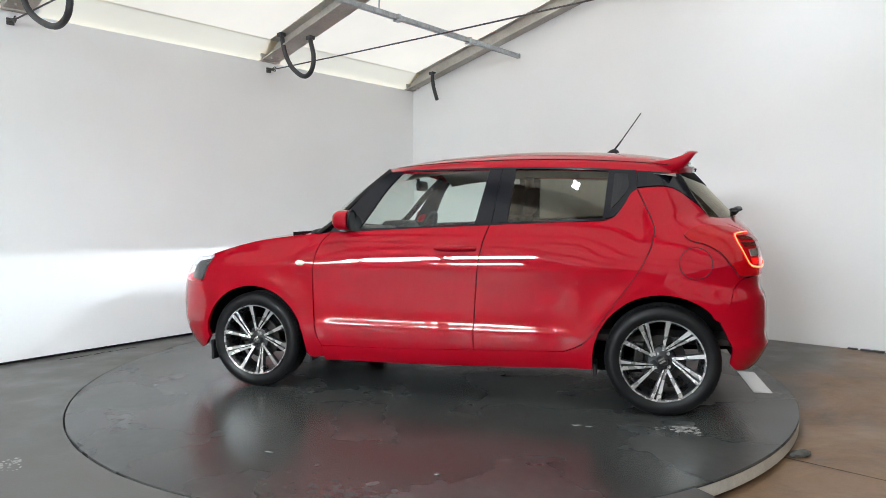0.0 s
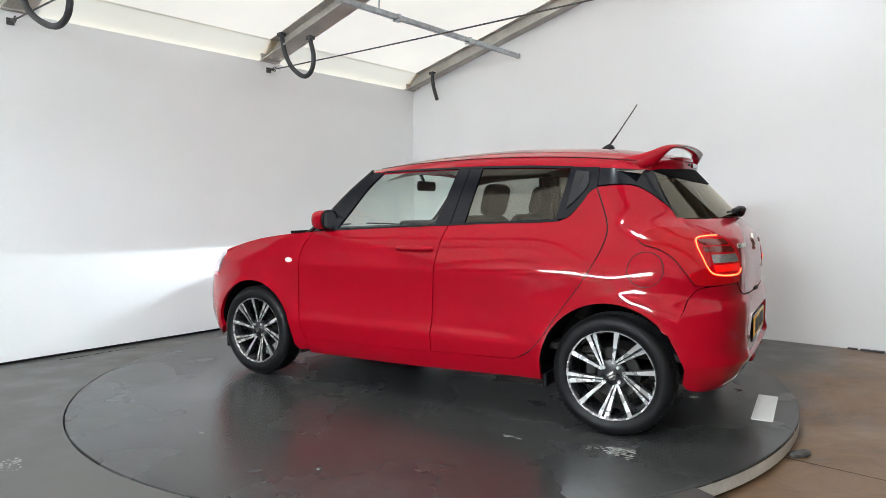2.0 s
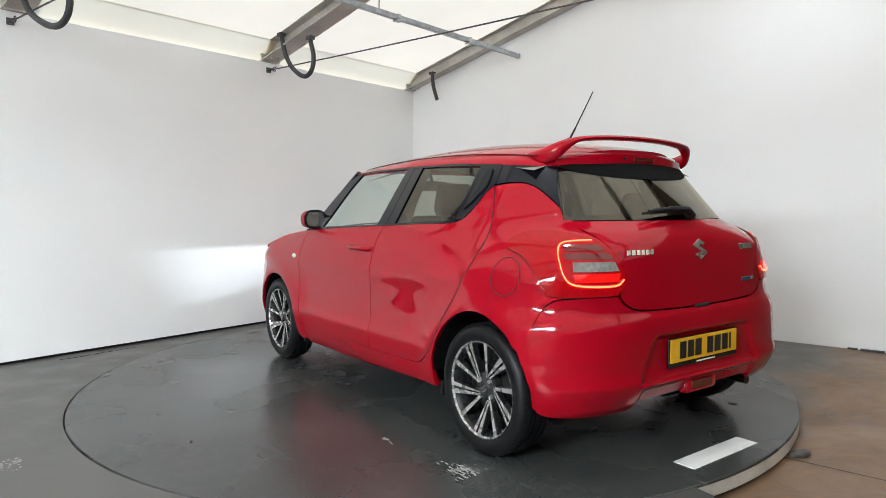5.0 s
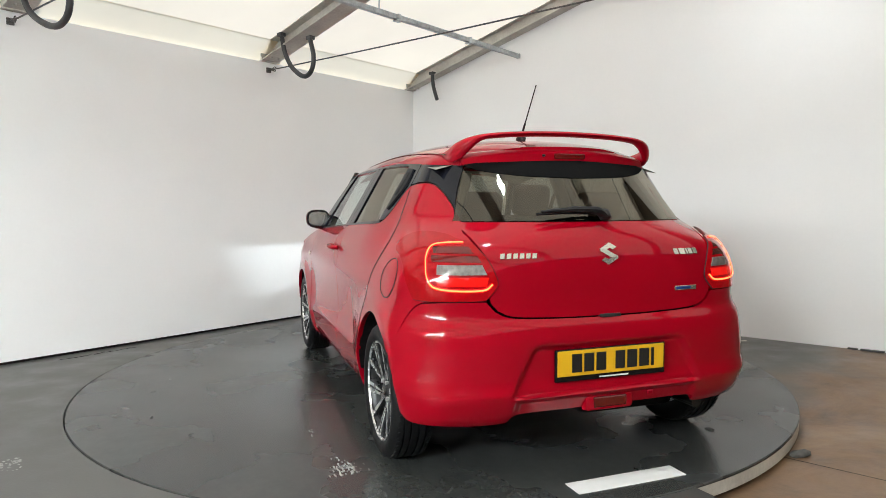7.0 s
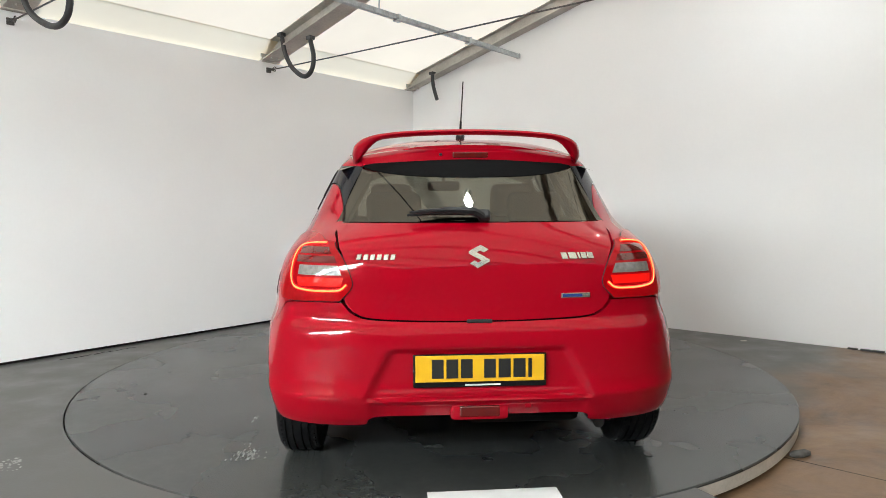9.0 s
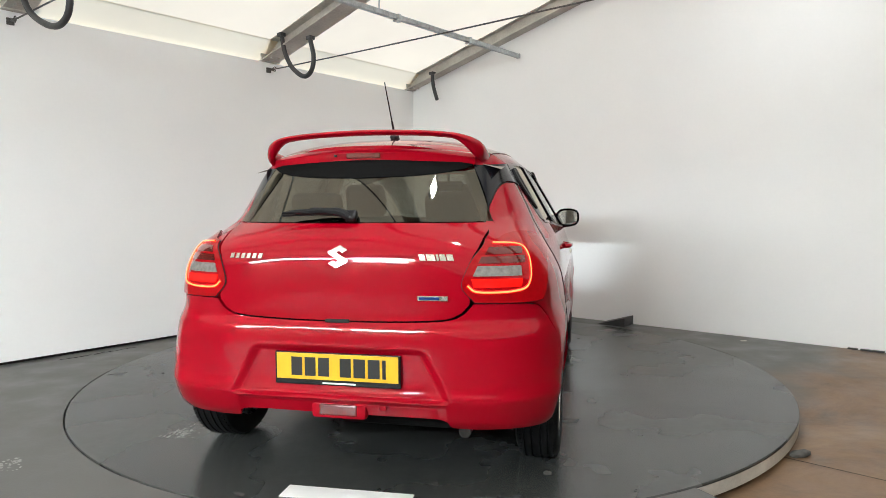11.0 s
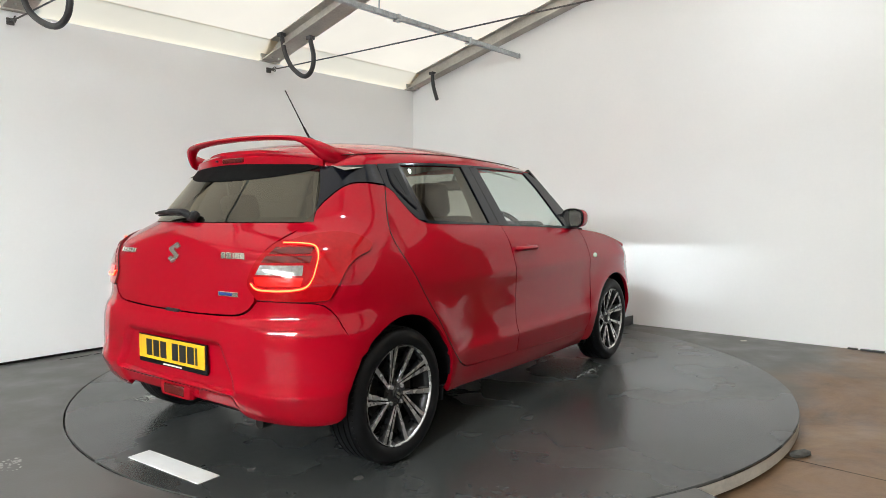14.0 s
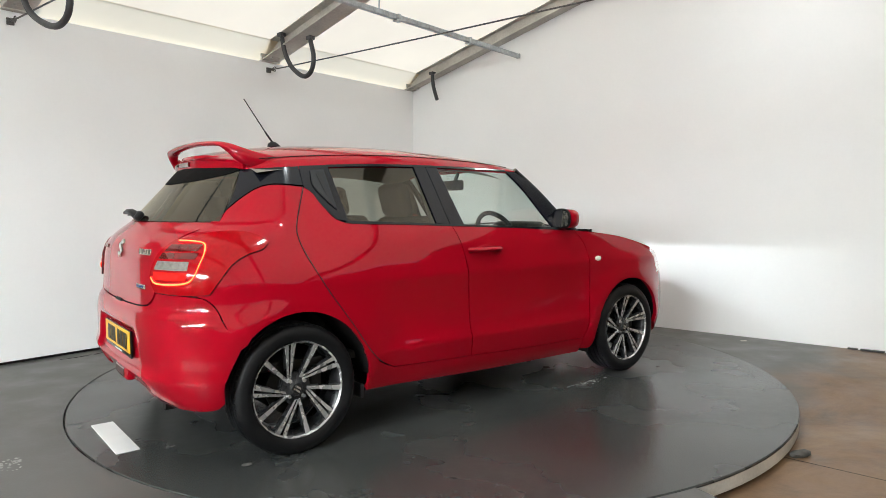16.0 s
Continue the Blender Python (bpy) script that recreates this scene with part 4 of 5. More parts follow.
    return bumper, gate


def build_roof(car):
    # the roof skin rises from the side rails
    n, m = 40, 28
    zc = [(-1.45, 1.398), (-1.30, 1.432), (-1.0, 1.472), (-0.5, 1.492), (-0.1, 1.478), (0.2, 1.450), (0.42, 1.405), (0.5, 1.385)]
    pos, nor = np.zeros((n + 1, m + 1, 3)), np.zeros((n + 1, m + 1, 3))
    for i in range(n + 1):
        for j in range(m + 1):
            v = -1 + 2 * j / m
            front = 0.40 + 0.07 * (1 - v * v)
            rear = -1.30 - 0.13 * (1 - v * v)
            x = front + (rear - front) * i / n
            zr = roofline(min(x, 0.40)) + 0.002
            e, _ = by_x(max(x, -1.36), zr)
            yr = body(e, zr)[1] + 0.002
            zt = table(x, zc)
            prof = (1 - abs(v) ** 2.4) ** (1 / 1.55)
            pos[i, j] = (x, yr * v, zr + (zt - zr) * prof)
            nor[i, j] = (0, 0, 1)
    roof = panel("roof", sheet(pos, nor, 0.02), M_PAINT, car, sharp=50)
    for s in (1, -1):
        pts = []
        for k in range(30):
            x = 0.36 - 1.62 * k / 29
            zr = roofline(x)
            yr = body(x if x > XS_R else XS_R, zr)[1]
            v = 0.90
            pts.append((x, s * yr * v, zr + 0.003 + (table(x, zc) - zr) * (1 - v ** 2.4) ** (1 / 1.55)))
        part("roof_ditch", tube(pts, 0.0045, 6, squash=0.5), M_BLACK, roof)
    # headliner
    verts, faces = [], []
    for i in range(13):
        x = 0.30 - 1.60 * i / 12
        for j in range(9):
            v = -1 + j / 4
            verts.append((x, 0.592 * v, table(x, zc) - 0.035 - 0.10 * v * v))
    for i in range(12):
        for j in range(8):
            k = i * 9 + j
            faces.append((k, k + 1, k + 10, k + 9))
    panel("headliner", (verts, faces), M_TRIMGREY, car)
    # windscreen and its pillars
    n, m = 14, 18
    pos, nor = np.zeros((n + 1, m + 1, 3)), np.zeros((n + 1, m + 1, 3))
    for i in range(n + 1):
        for j in range(m + 1):
            u, v = i / n, -1 + 2 * j / m
            low = Vector((0.80 + 0.24 * (1 - v * v), 0.70 * v, 0.985 + 0.015 * (1 - v * v)))
            top = Vector((0.405 + 0.07 * (1 - v * v), 0.580 * v, 1.365 + 0.035 * (1 - v * v)))
            q = low.lerp(top, u) + Vector((0.02, 0, 0.02)) * math.sin(u * math.pi)
            pos[i, j], nor[i, j] = q, (0.6, 0, 0.8)
    panel("windscreen", sheet(pos, nor, 0.005), M_GLASS_CLEAR, car, "clear windscreen")
    for s in (1, -1):
        pts = spline([(0.83, s * 0.715, 0.965), (0.71, s * 0.695, 1.055), (0.54, s * 0.637, 1.225), (0.385, s * 0.588, 1.358)], 16)
        part("windscreen_pillar", tube(pts, 0.026, 10, squash=0.9), M_BLACK, car, "gloss black windscreen pillar", True)
        part("wiper_arm", tube([(0.90, s * 0.58 - 0.04, 0.988), (0.95, s * 0.30, 1.008), (0.99, s * 0.1, 1.014)], 0.006, 6), M_PLASTIC, car)
    part("scuttle_panel", box((0.14, 1.16, 0.02), (0.93, 0, 0.942), bevel=0.008), M_PLASTIC, car)
    # bonnet
    zb = [(0.80, 0.990), (1.0, 0.983), (1.3, 0.948), (1.5, 0.905), (1.65, 0.858), (1.8, 0.788), (1.95, 0.70), (2.01, 0.66)]
    n, m = 22, 20
    pos, nor = np.zeros((n + 1, m + 1, 3)), np.zeros((n + 1, m + 1, 3))
    for i in range(n + 1):
        for j in range(m + 1):
            v = -1 + 2 * j / m
            x0, x1 = 0.82 + 0.13 * (1 - v * v), 1.52 + 0.47 * (1 - abs(v) ** 2.2)
            x = x0 + (x1 - x0) * i / n
            side = table(x, [(0.8, 0.974), (1.0, 0.955), (1.25, 0.918), (1.52, 0.842), (1.75, 0.755), (2.0, 0.655)]) + 0.001
            e, _ = by_x(min(x, 1.30), side)
            yr = body(e, side)[1] - 0.004 - 0.28 * smooth((x - 1.45) / 0.6)
            pos[i, j] = (x, yr * v, side + (table(x, zb) - side) * (1 - abs(v) ** 2.2))
            nor[i, j] = (0, 0, 1)
    panel("bonnet", sheet(pos, nor, 0.02), M_PAINT, car)


def wing_section(c, along, chord, thick, up):
    """Closed wing section round c, across the line along."""
    pts = []
    back = up.cross(along).normalized()
    for k in range(14):
        a = k * math.tau / 14
        pts.append(c + back * (chord / 2 * math.cos(a)) + up * (thick / 2 * math.sin(a)))
    return pts


def build_spoiler(car):
    sp = new("roof_spoiler")
    sp.parent = car
    tagged(sp, "red hoop-shaped roof spoiler")
    bm = bmesh.new()
    half = [(-1.08, 0.500, 1.366), (-1.17, 0.508, 1.376), (-1.26, 0.508, 1.388), (-1.330, 0.496, 1.408), (-1.373, 0.450, 1.430), (-1.396, 0.37, 1.445), (-1.411, 0.22, 1.456), (-1.416, 0.0, 1.461)]
    line = spline(half + [(x, -y, z) for x, y, z in half[-2::-1]], 61)
    rings = []
    for i, p in enumerate(line):
        a, b = line[max(0, i - 1)], line[min(60, i + 1)]
        along = Vector(b - a).normalized()
        flat = Vector((-1, 0, 0.0))
        up = Vector((0, 0, 1))
        k = abs(i - 30) / 30
        across = along.cross(up).normalized()
        upn = across.cross(along).normalized()
        chord = 0.075 - 0.035 * smooth((k - 0.42) / 0.25)
        th = 0.025 + 0.050 * smooth((k - 0.50) / 0.18) * (1 - 0.5 * smooth((k - 0.75) / 0.25))
        drop = -0.026 * smooth((k - 0.50) / 0.18) * (1 - 0.5 * smooth((k - 0.75) / 0.25))
        c = Vector(p) + up * drop
        rings.append([bm.verts.new(c + across * (chord / 2 * math.cos(q * math.tau / 14)) + upn * (th / 2 * math.sin(q * math.tau / 14))) for q in range(14)])
    for i in range(60):
        for q in range(14):
            bm.faces.new((rings[i][q], rings[i][(q + 1) % 14], rings[i + 1][(q + 1) % 14], rings[i + 1][q]))
    bm.faces.new(rings[0])
    bm.faces.new(rings[-1])
    part("hoop", bm, M_PAINT, sp, smooth=True)
    # lower lip over the rear glass
    n, m = 26, 12
    verts, faces = [], []
    prof = [(-0.00, 0.040), (-0.08, 0.030), (-0.122, 0.018), (-0.138, 0.004), (-0.136, -0.034), (-0.10, -0.044), (-0.03, -0.04)]
    for i in range(n + 1):
        v = -1 + 2 * i / n
        x0 = -1.235 - 0.075 * (1 - v * v)
        for dx, dz in prof:
            verts.append((x0 + dx * (1 - 0.35 * abs(v) ** 4), 0.480 * v, 1.346 + 0.024 * (1 - v * v) + dz * (1 - 0.25 * abs(v) ** 3)))
    k = len(prof)
    for i in range(n):
        for j in range(k):
            faces.append((i * k + j, i * k + (j + 1) % k, (i + 1) * k + (j + 1) % k, (i + 1) * k + j))
    faces += [tuple(range(k)), tuple(n * k + j for j in range(k))]
    panel("lower_lip", (verts, faces), M_PAINT, sp)
    verts2, faces2 = [], []
    for i in range(n + 1):
        v = -1 + 2 * i / n
        x0 = -1.235 - 0.075 * (1 - v * v)
        for dx, dz in ((-0.128, -0.036), (-0.10, -0.060), (-0.03, -0.060), (-0.02, -0.036)):
            verts2.append((x0 + dx * (1 - 0.35 * abs(v) ** 4), 0.438 * v, 1.340 + 0.020 * (1 - v * v) + dz))
    for i in range(n):
        for j in range(4):
            faces2.append((i * 4 + j, i * 4 + (j + 1) % 4, (i + 1) * 4 + (j + 1) % 4, (i + 1) * 4 + j))
    panel("underside", (verts2, faces2), M_LINER, sp)
    part("high_brake_light", box((0.012, 0.155, 0.024), (-1.449, 0.0, 1.358), bevel=0.004), M_LENS_DARK, sp, "dark red high brake light")
    part("washer_jet", box((0.012, 0.014, 0.010), (-1.446, 0.13, 1.360), bevel=0.003), M_PLASTIC, sp)


def build_wheel(car, at, sgn, phase):
    """Alloy wheel with ten raked spokes, machined faces over black; outer side towards sgn * y."""
    wheel = new("wheel")
    wheel.parent = car
    wheel.location = at
    flip = Matrix.Diagonal((1, sgn, 1, 1))
    prof = [(0.214, 0.074), (0.228, 0.084), (0.250, 0.094), (0.272, 0.092), (0.290, 0.080), (0.299, 0.062), (0.3015, 0.052)]
    groove = []
    for y0 in (0.048, 0.018, -0.018, -0.048):
        groove += [(0.302, y0 + 0.004), (0.295, y0 + 0.003), (0.295, y0 - 0.003), (0.302, y0 - 0.004)]
    prof = prof + groove + [(0.3015, -0.052), (0.299, -0.062), (0.290, -0.080), (0.250, -0.094), (0.206, -0.080)]
    tyre = part("tyre", lathe(prof, 72, flip), M_TYRE, wheel, "black road tyre", True)
    bm = bmesh.new()
    for k in range(72):
        for s in (-1, 1):
            a = (k + 0.25 * s) * math.tau / 72
            box((0.006, 0.022, 0.004), (0.2975 * math.cos(a), 0.062 * s, 0.2975 * math.sin(a)), Matrix.Rotation(-a + math.pi / 2, 4, "Y") @ Matrix.Rotation(0.5, 4, "Z"), bm=bm)
    tagged(part("tread", bm, M_TYRE, tyre), kind="stuff")
    rim = part("rim", lathe([(0.214, 0.076), (0.2255, 0.084), (0.2255, 0.0765), (0.213, 0.068), (0.204, 0.045), (0.198, -0.05), (0.206, -0.08)], 64, flip), M_ALLOY_DARK, wheel, "black alloy barrel", True)
    part("rim_edge", lathe([(0.2135, 0.0762), (0.2150, 0.0795), (0.2185, 0.0845), (0.2215, 0.0850)], 64, flip), M_ALLOY, rim, "machined bright rim edge", True)
    # spokes: five pairs that meet near the hub
    for k in range(5):
        for wide in (0, 1):
            lead = k * math.tau / 5 + radians(phase)
            a0 = lead - sgn * (0.52 if wide else 0.68)
            a1 = lead - sgn * (0.0 if wide else 0.645)
            w0, w1 = (0.014, 0.033) if wide else (0.009, 0.0155)
            inner, outer = Vector((0.052 * math.cos(a0), 0.052 * math.sin(a0))), Vector((0.219 * math.cos(a1), 0.219 * math.sin(a1)))
            rows = []
            for i in range(9):
                u = i / 8
                q = inner.lerp(outer, u)
                rows.append((q.length, math.atan2(q.y, q.x), w0 + (w1 - w0) * u ** 1.6, 0.050 + 0.030 * u))
            verts, faces, idx = [], [], []
            prof2 = [(-1, -0.030), (-1, -0.004), (-0.90, 0.0), (-0.12, 0.0), (-0.06, -0.016), (0.22, -0.016), (0.28, 0.0), (0.90, 0.0), (1, -0.004), (1, -0.030)] if wide else \
                    [(-1, -0.030), (-1, -0.004), (-0.8, 0.0), (0, 0.0005), (0.8, 0.0), (1, -0.004), (1, -0.030)]
            for r, a, w, h in rows:
                for s, dh in prof2:
                    verts.append((r * math.cos(a) - s * w * math.sin(a), sgn * (h + dh), r * math.sin(a) + s * w * math.cos(a)))
            q = len(prof2)
            for i in range(8):
                for j in range(q - 1):
                    faces.append((i * q + j, i * q + j + 1, (i + 1) * q + j + 1, (i + 1) * q + j))
                    top = prof2[j][1] > -0.003 and prof2[j + 1][1] > -0.003
                    idx.append(0 if top else 1)
            faces += [tuple(range(q)), tuple(8 * q + j for j in range(q))]
            idx += [1, 1]
            mesh_object("spoke", verts, faces, None, rim, mats=[M_ALLOY, M_ALLOY_DARK], indices=idx)
    hub = part("hub", lathe([(0.001, 0.062), (0.026, 0.061), (0.030, 0.056), (0.050, 0.050), (0.072, 0.046), (0.078, 0.030), (0.078, 0.0)], 32, flip), M_ALLOY_DARK, wheel, "black wheel hub", True)
    bm = box((0.034, 0.003, 0.008), (0.003, sgn * 0.0625, 0.007), Matrix.Rotation(0.6, 4, "Y"))
    box((0.034, 0.003, 0.008), (-0.003, sgn * 0.0625, -0.007), Matrix.Rotation(0.6, 4, "Y"), bm=bm)
    part("hub_emblem", bm, M_CHROME, hub)
    for k in range(4):
        a = k * math.tau / 4 + 0.7
        bm = bmesh.new()
        bmesh.ops.create_cone(bm, cap_ends=True, segments=6, radius1=0.0105, radius2=0.009, depth=0.022, matrix=Matrix.Translation((0.05 * math.cos(a), sgn * 0.052, 0.05 * math.sin(a))) @ Matrix.Rotation(radians(-90 * sgn), 4, "X"))
        part("wheel_nut", bm, M_ALLOY, hub)
    part("brake_disc", lathe([(0.001, 0.010), (0.07, 0.010), (0.128, 0.008), (0.128, -0.010), (0.001, -0.012)], 40, flip), M_DISCBRAKE, wheel, "", True)
    part("brake_caliper", box((0.06, 0.05, 0.11), (0.115, 0, 0.03), bevel=0.012), M_DISCBRAKE, wheel)
    return wheel


def build_rear_details(car, bumper, gate):
    # number plate: characters stand as plain bars
    plate = part("number_plate", box((0.012, 0.526, 0.132), (-1.794, 0, 0.4895), bevel=0.004), M_BLACK, bumper, "yellow number plate in a black holder")
    part("plate_face", box((0.004, 0.508, 0.104), (-1.8015, 0, 0.4985), bevel=0.001), M_YELLOW, plate, "yellow plate face")
    y = 0.190
    for w in (0.046, 0.046, 0.046, None, 0.046, 0.048, 0.048, 0.014):
        if w is None:
            y -= 0.034
            continue
        part("plate_bar", box((0.002, w, 0.075), (-1.8042, y - w / 2, 0.4985)), M_INK, plate)
        y -= w + 0.011
    part("holder_print", box((0.002, 0.14, 0.006), (-1.8012, -0.01, 0.4335)), M_WHITE, plate)

    def on_gate(y, z, lift=0.002):
        e, _ = by_y(abs(y), z)
        p, n = body(e, z), normal_at(e, z)
        return Vector((p[0], math.copysign(p[1], y), z)) + Vector((n[0], math.copysign(n[1], y), n[2])) * lift, n

    def bar(name, y, z, wy, wz, material, shear=0.0, thick=0.006, yaw=0.0):
        p, n = on_gate(y, z)
        tilt = math.atan2(n[2], -n[0])
        bm = bmesh.new()
        box((thick, wy, wz), bm=bm, bevel=0.0012, segments=1)
        for v in bm.verts:
            v.co.y -= shear * v.co.z
        turn = Matrix.Rotation(tilt, 4, "Y") @ Matrix.Rotation(math.copysign(math.atan2(n[1], -n[0]), y) * -1 + yaw, 4, "Z")
        bmesh.ops.transform(bm, matrix=Matrix.Translation(p) @ turn, verts=bm.verts)
        return part(name, bm, material, gate)
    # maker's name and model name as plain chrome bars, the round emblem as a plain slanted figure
    for k in range(6):
        bar("name_bar", 0.470 - 0.0265 * k, 0.934, 0.019, 0.022, M_CHROME, 0.2)
    for k, w in enumerate((0.025, 0.034, 0.010, 0.024, 0.026)):
        bar("model_bar", -0.341 - (0, 0.034, 0.060, 0.080, 0.108)[k], 0.934, w, 0.026, M_CHROME, -0.3)
    half = [(0.15, 1.0), (-0.90, 0.45), (-0.90, 0.25), (0.20, -0.35), (-0.10, -0.52), (-0.42, -0.34), (-0.85, -0.60)]
    outline = half + [(-u, -v) for u, v in half]
    bm = bmesh.new()
    faces = []
    for lift in (0.001, 0.009):
        faces.append([bm.verts.new(Vector((body(*by_y(abs(0.045 * u), 0.936 + 0.045 * v))[0] - lift, -0.045 * u, 0.936 + 0.045 * v))) for u, v in outline])
    bm.faces.new(faces[0][::-1])
    bm.faces.new(faces[1])
    for i in range(14):
        bm.faces.new((faces[0][i], faces[0][(i + 1) % 14], faces[1][(i + 1) % 14], faces[1][i]))
    part("emblem", bm, M_CHROME, gate, "chrome emblem")
    bar("drive_badge", -0.385, 0.778, 0.118, 0.019, M_CHROME)
    bar("drive_badge_inlay", -0.372, 0.778, 0.080, 0.011, M_BLUE, thick=0.009)
    part("gate_release", box((0.02, 0.10, 0.014), (-1.782, 0, 0.682), bevel=0.004), M_DARK, gate)
    # rear wiper
    w = part("rear_wiper", tube(spline([(-1.695, -0.02, 1.092), (-1.706, 0.02, 1.112), (-1.700, 0.14, 1.116), (-1.690, 0.27, 1.108)], 16), [0.022] * 4 + [0.018] * 5 + [0.012] * 5 + [0.007] * 2, 8, squash=0.8), M_PLASTIC, gate, "black rear wiper", True)
    part("wiper_boss", box((0.035, 0.05, 0.05), (-1.690, -0.03, 1.095), Matrix.Rotation(0.7, 4, "Y"), 0.012), M_PLASTIC, w)
    part("wiper_blade", tube([(-1.680, -0.02, 1.100), (-1.676, 0.15, 1.103), (-1.668, 0.28, 1.098)], 0.006, 6), M_PLASTIC, w)
    # bumper furniture
    fog = part("fog_light_surround", box((0.05, 0.235, 0.070), (-1.766, 0, 0.320), bevel=0.018), M_PAINT, bumper, "", True)
    part("rear_fog_light", box((0.02, 0.160, 0.046), (-1.784, 0, 0.323), bevel=0.006), M_LENS_DARK, fog, "dark red rear fog light")
    part("lower_step", box((0.03, 0.80, 0.010), (-1.785, 0, 0.372), bevel=0.004), M_PAINT, bumper, "", True)
    part("tow_cap", box((0.006, 0.028, 0.02), (-1.800, -0.19, 0.345), bevel=0.004), M_PAINT, bumper)
    # aerial
    aerial = new("aerial")
    aerial.parent = car
    tagged(aerial, "black roof aerial")
    part("aerial_base", tube(spline([(-0.90, 0, 1.468), (-0.935, 0, 1.482), (-0.96, 0, 1.49), (-0.985, 0, 1.474)], 10), [0.004, 0.014, 0.017, 0.020, 0.022, 0.023, 0.023, 0.020, 0.015, 0.006], 10), M_PLASTIC, aerial, smooth=True)
    part("aerial_mast", tube([(-0.945, 0, 1.49), (-0.995, 0, 1.557), (-1.002, 0, 1.567), (-1.120, 0, 1.737)], [0.006, 0.0055, 0.0035, 0.0028], 8), M_PLASTIC, aerial)
    # exhaust and rear axle
    part("exhaust_pipe", tube([(-1.72, -0.50, 0.245), (-1.5, -0.50, 0.245), (-1.3, -0.42, 0.26)], 0.024, 12), M_DISCBRAKE, car)
    part("rear_axle_beam", box((0.08, 1.24, 0.07), (-1.15, 0, 0.27), bevel=0.015), M_PLASTIC, car)
    part("underbody", box((2.9, 1.30, 0.10), (0.15, 0, 0.235), bevel=0.02), M_LINER, car)
    part("silencer", box((0.28, 0.50, 0.14), (-1.50, -0.2, 0.285), bevel=0.04), M_LINER, car)
    part("front_axle_beam", box((0.10, 1.24, 0.09), (1.22, 0, 0.26), bevel=0.015), M_PLASTIC, car)


def build_mirrors(car):
    for s in (1, -1):
        mir = new("door_mirror")
        mir.parent = car
        tagged(mir, "red door mirror with a black foot")
        bm = bmesh.new()
        bmesh.ops.create_uvsphere(bm, u_segments=24, v_segments=14, radius=1)
        for v in bm.verts:
            c = v.co
            for i in range(3):
                c[i] = math.copysign(abs(c[i]) ** 0.72, c[i])
            if c.x < -0.35:
                c.x = -0.35
            c.y *= 1 - 0.12 * c.x
        bmesh.ops.transform(bm, matrix=Matrix.Translation((0.595, s * 0.838, 1.058)) @ Matrix.Rotation(s * 0.08, 4, "Z") @ Matrix.Diagonal((0.078, 0.082, 0.060, 1)), verts=bm.verts)
        part("mirror_shell", bm, M_PAINT, mir, smooth=True)
        bm = bmesh.new()
        pts = [(0.070 * math.copysign(abs(math.cos(a)) ** 0.7, math.cos(a)), 0.052 * math.copysign(abs(math.sin(a)) ** 0.7, math.sin(a))) for a in [k * math.tau / 28 for k in range(28)]]
        rot = Matrix.Translation((0.561, s * 0.838, 1.058)) @ Matrix.Rotation(s * 0.10, 4, "Z")
        rim = [rot @ Vector((-0.006, y * 1.06, z * 1.08)) for y, z in pts]
        part("mirror_surround", tube(rim, 0.008, 6, closed=True), M_BLACK, mir, smooth=True)
        bm.faces.new([bm.verts.new(rot @ Vector((-0.008, y, z))) for y, z in pts])
        part("mirror_glass", bm, M_MIRROR, mir, "mirror glass")
        part("mirror_foot", tube([(0.61, s * 0.76, 1.0), (0.61, s * 0.80, 1.0), (0.605, s * 0.85, 1.008)], [0.03, 0.03, 0.034], 10, squash=0.6), M_BLACK, mir, smooth=True)


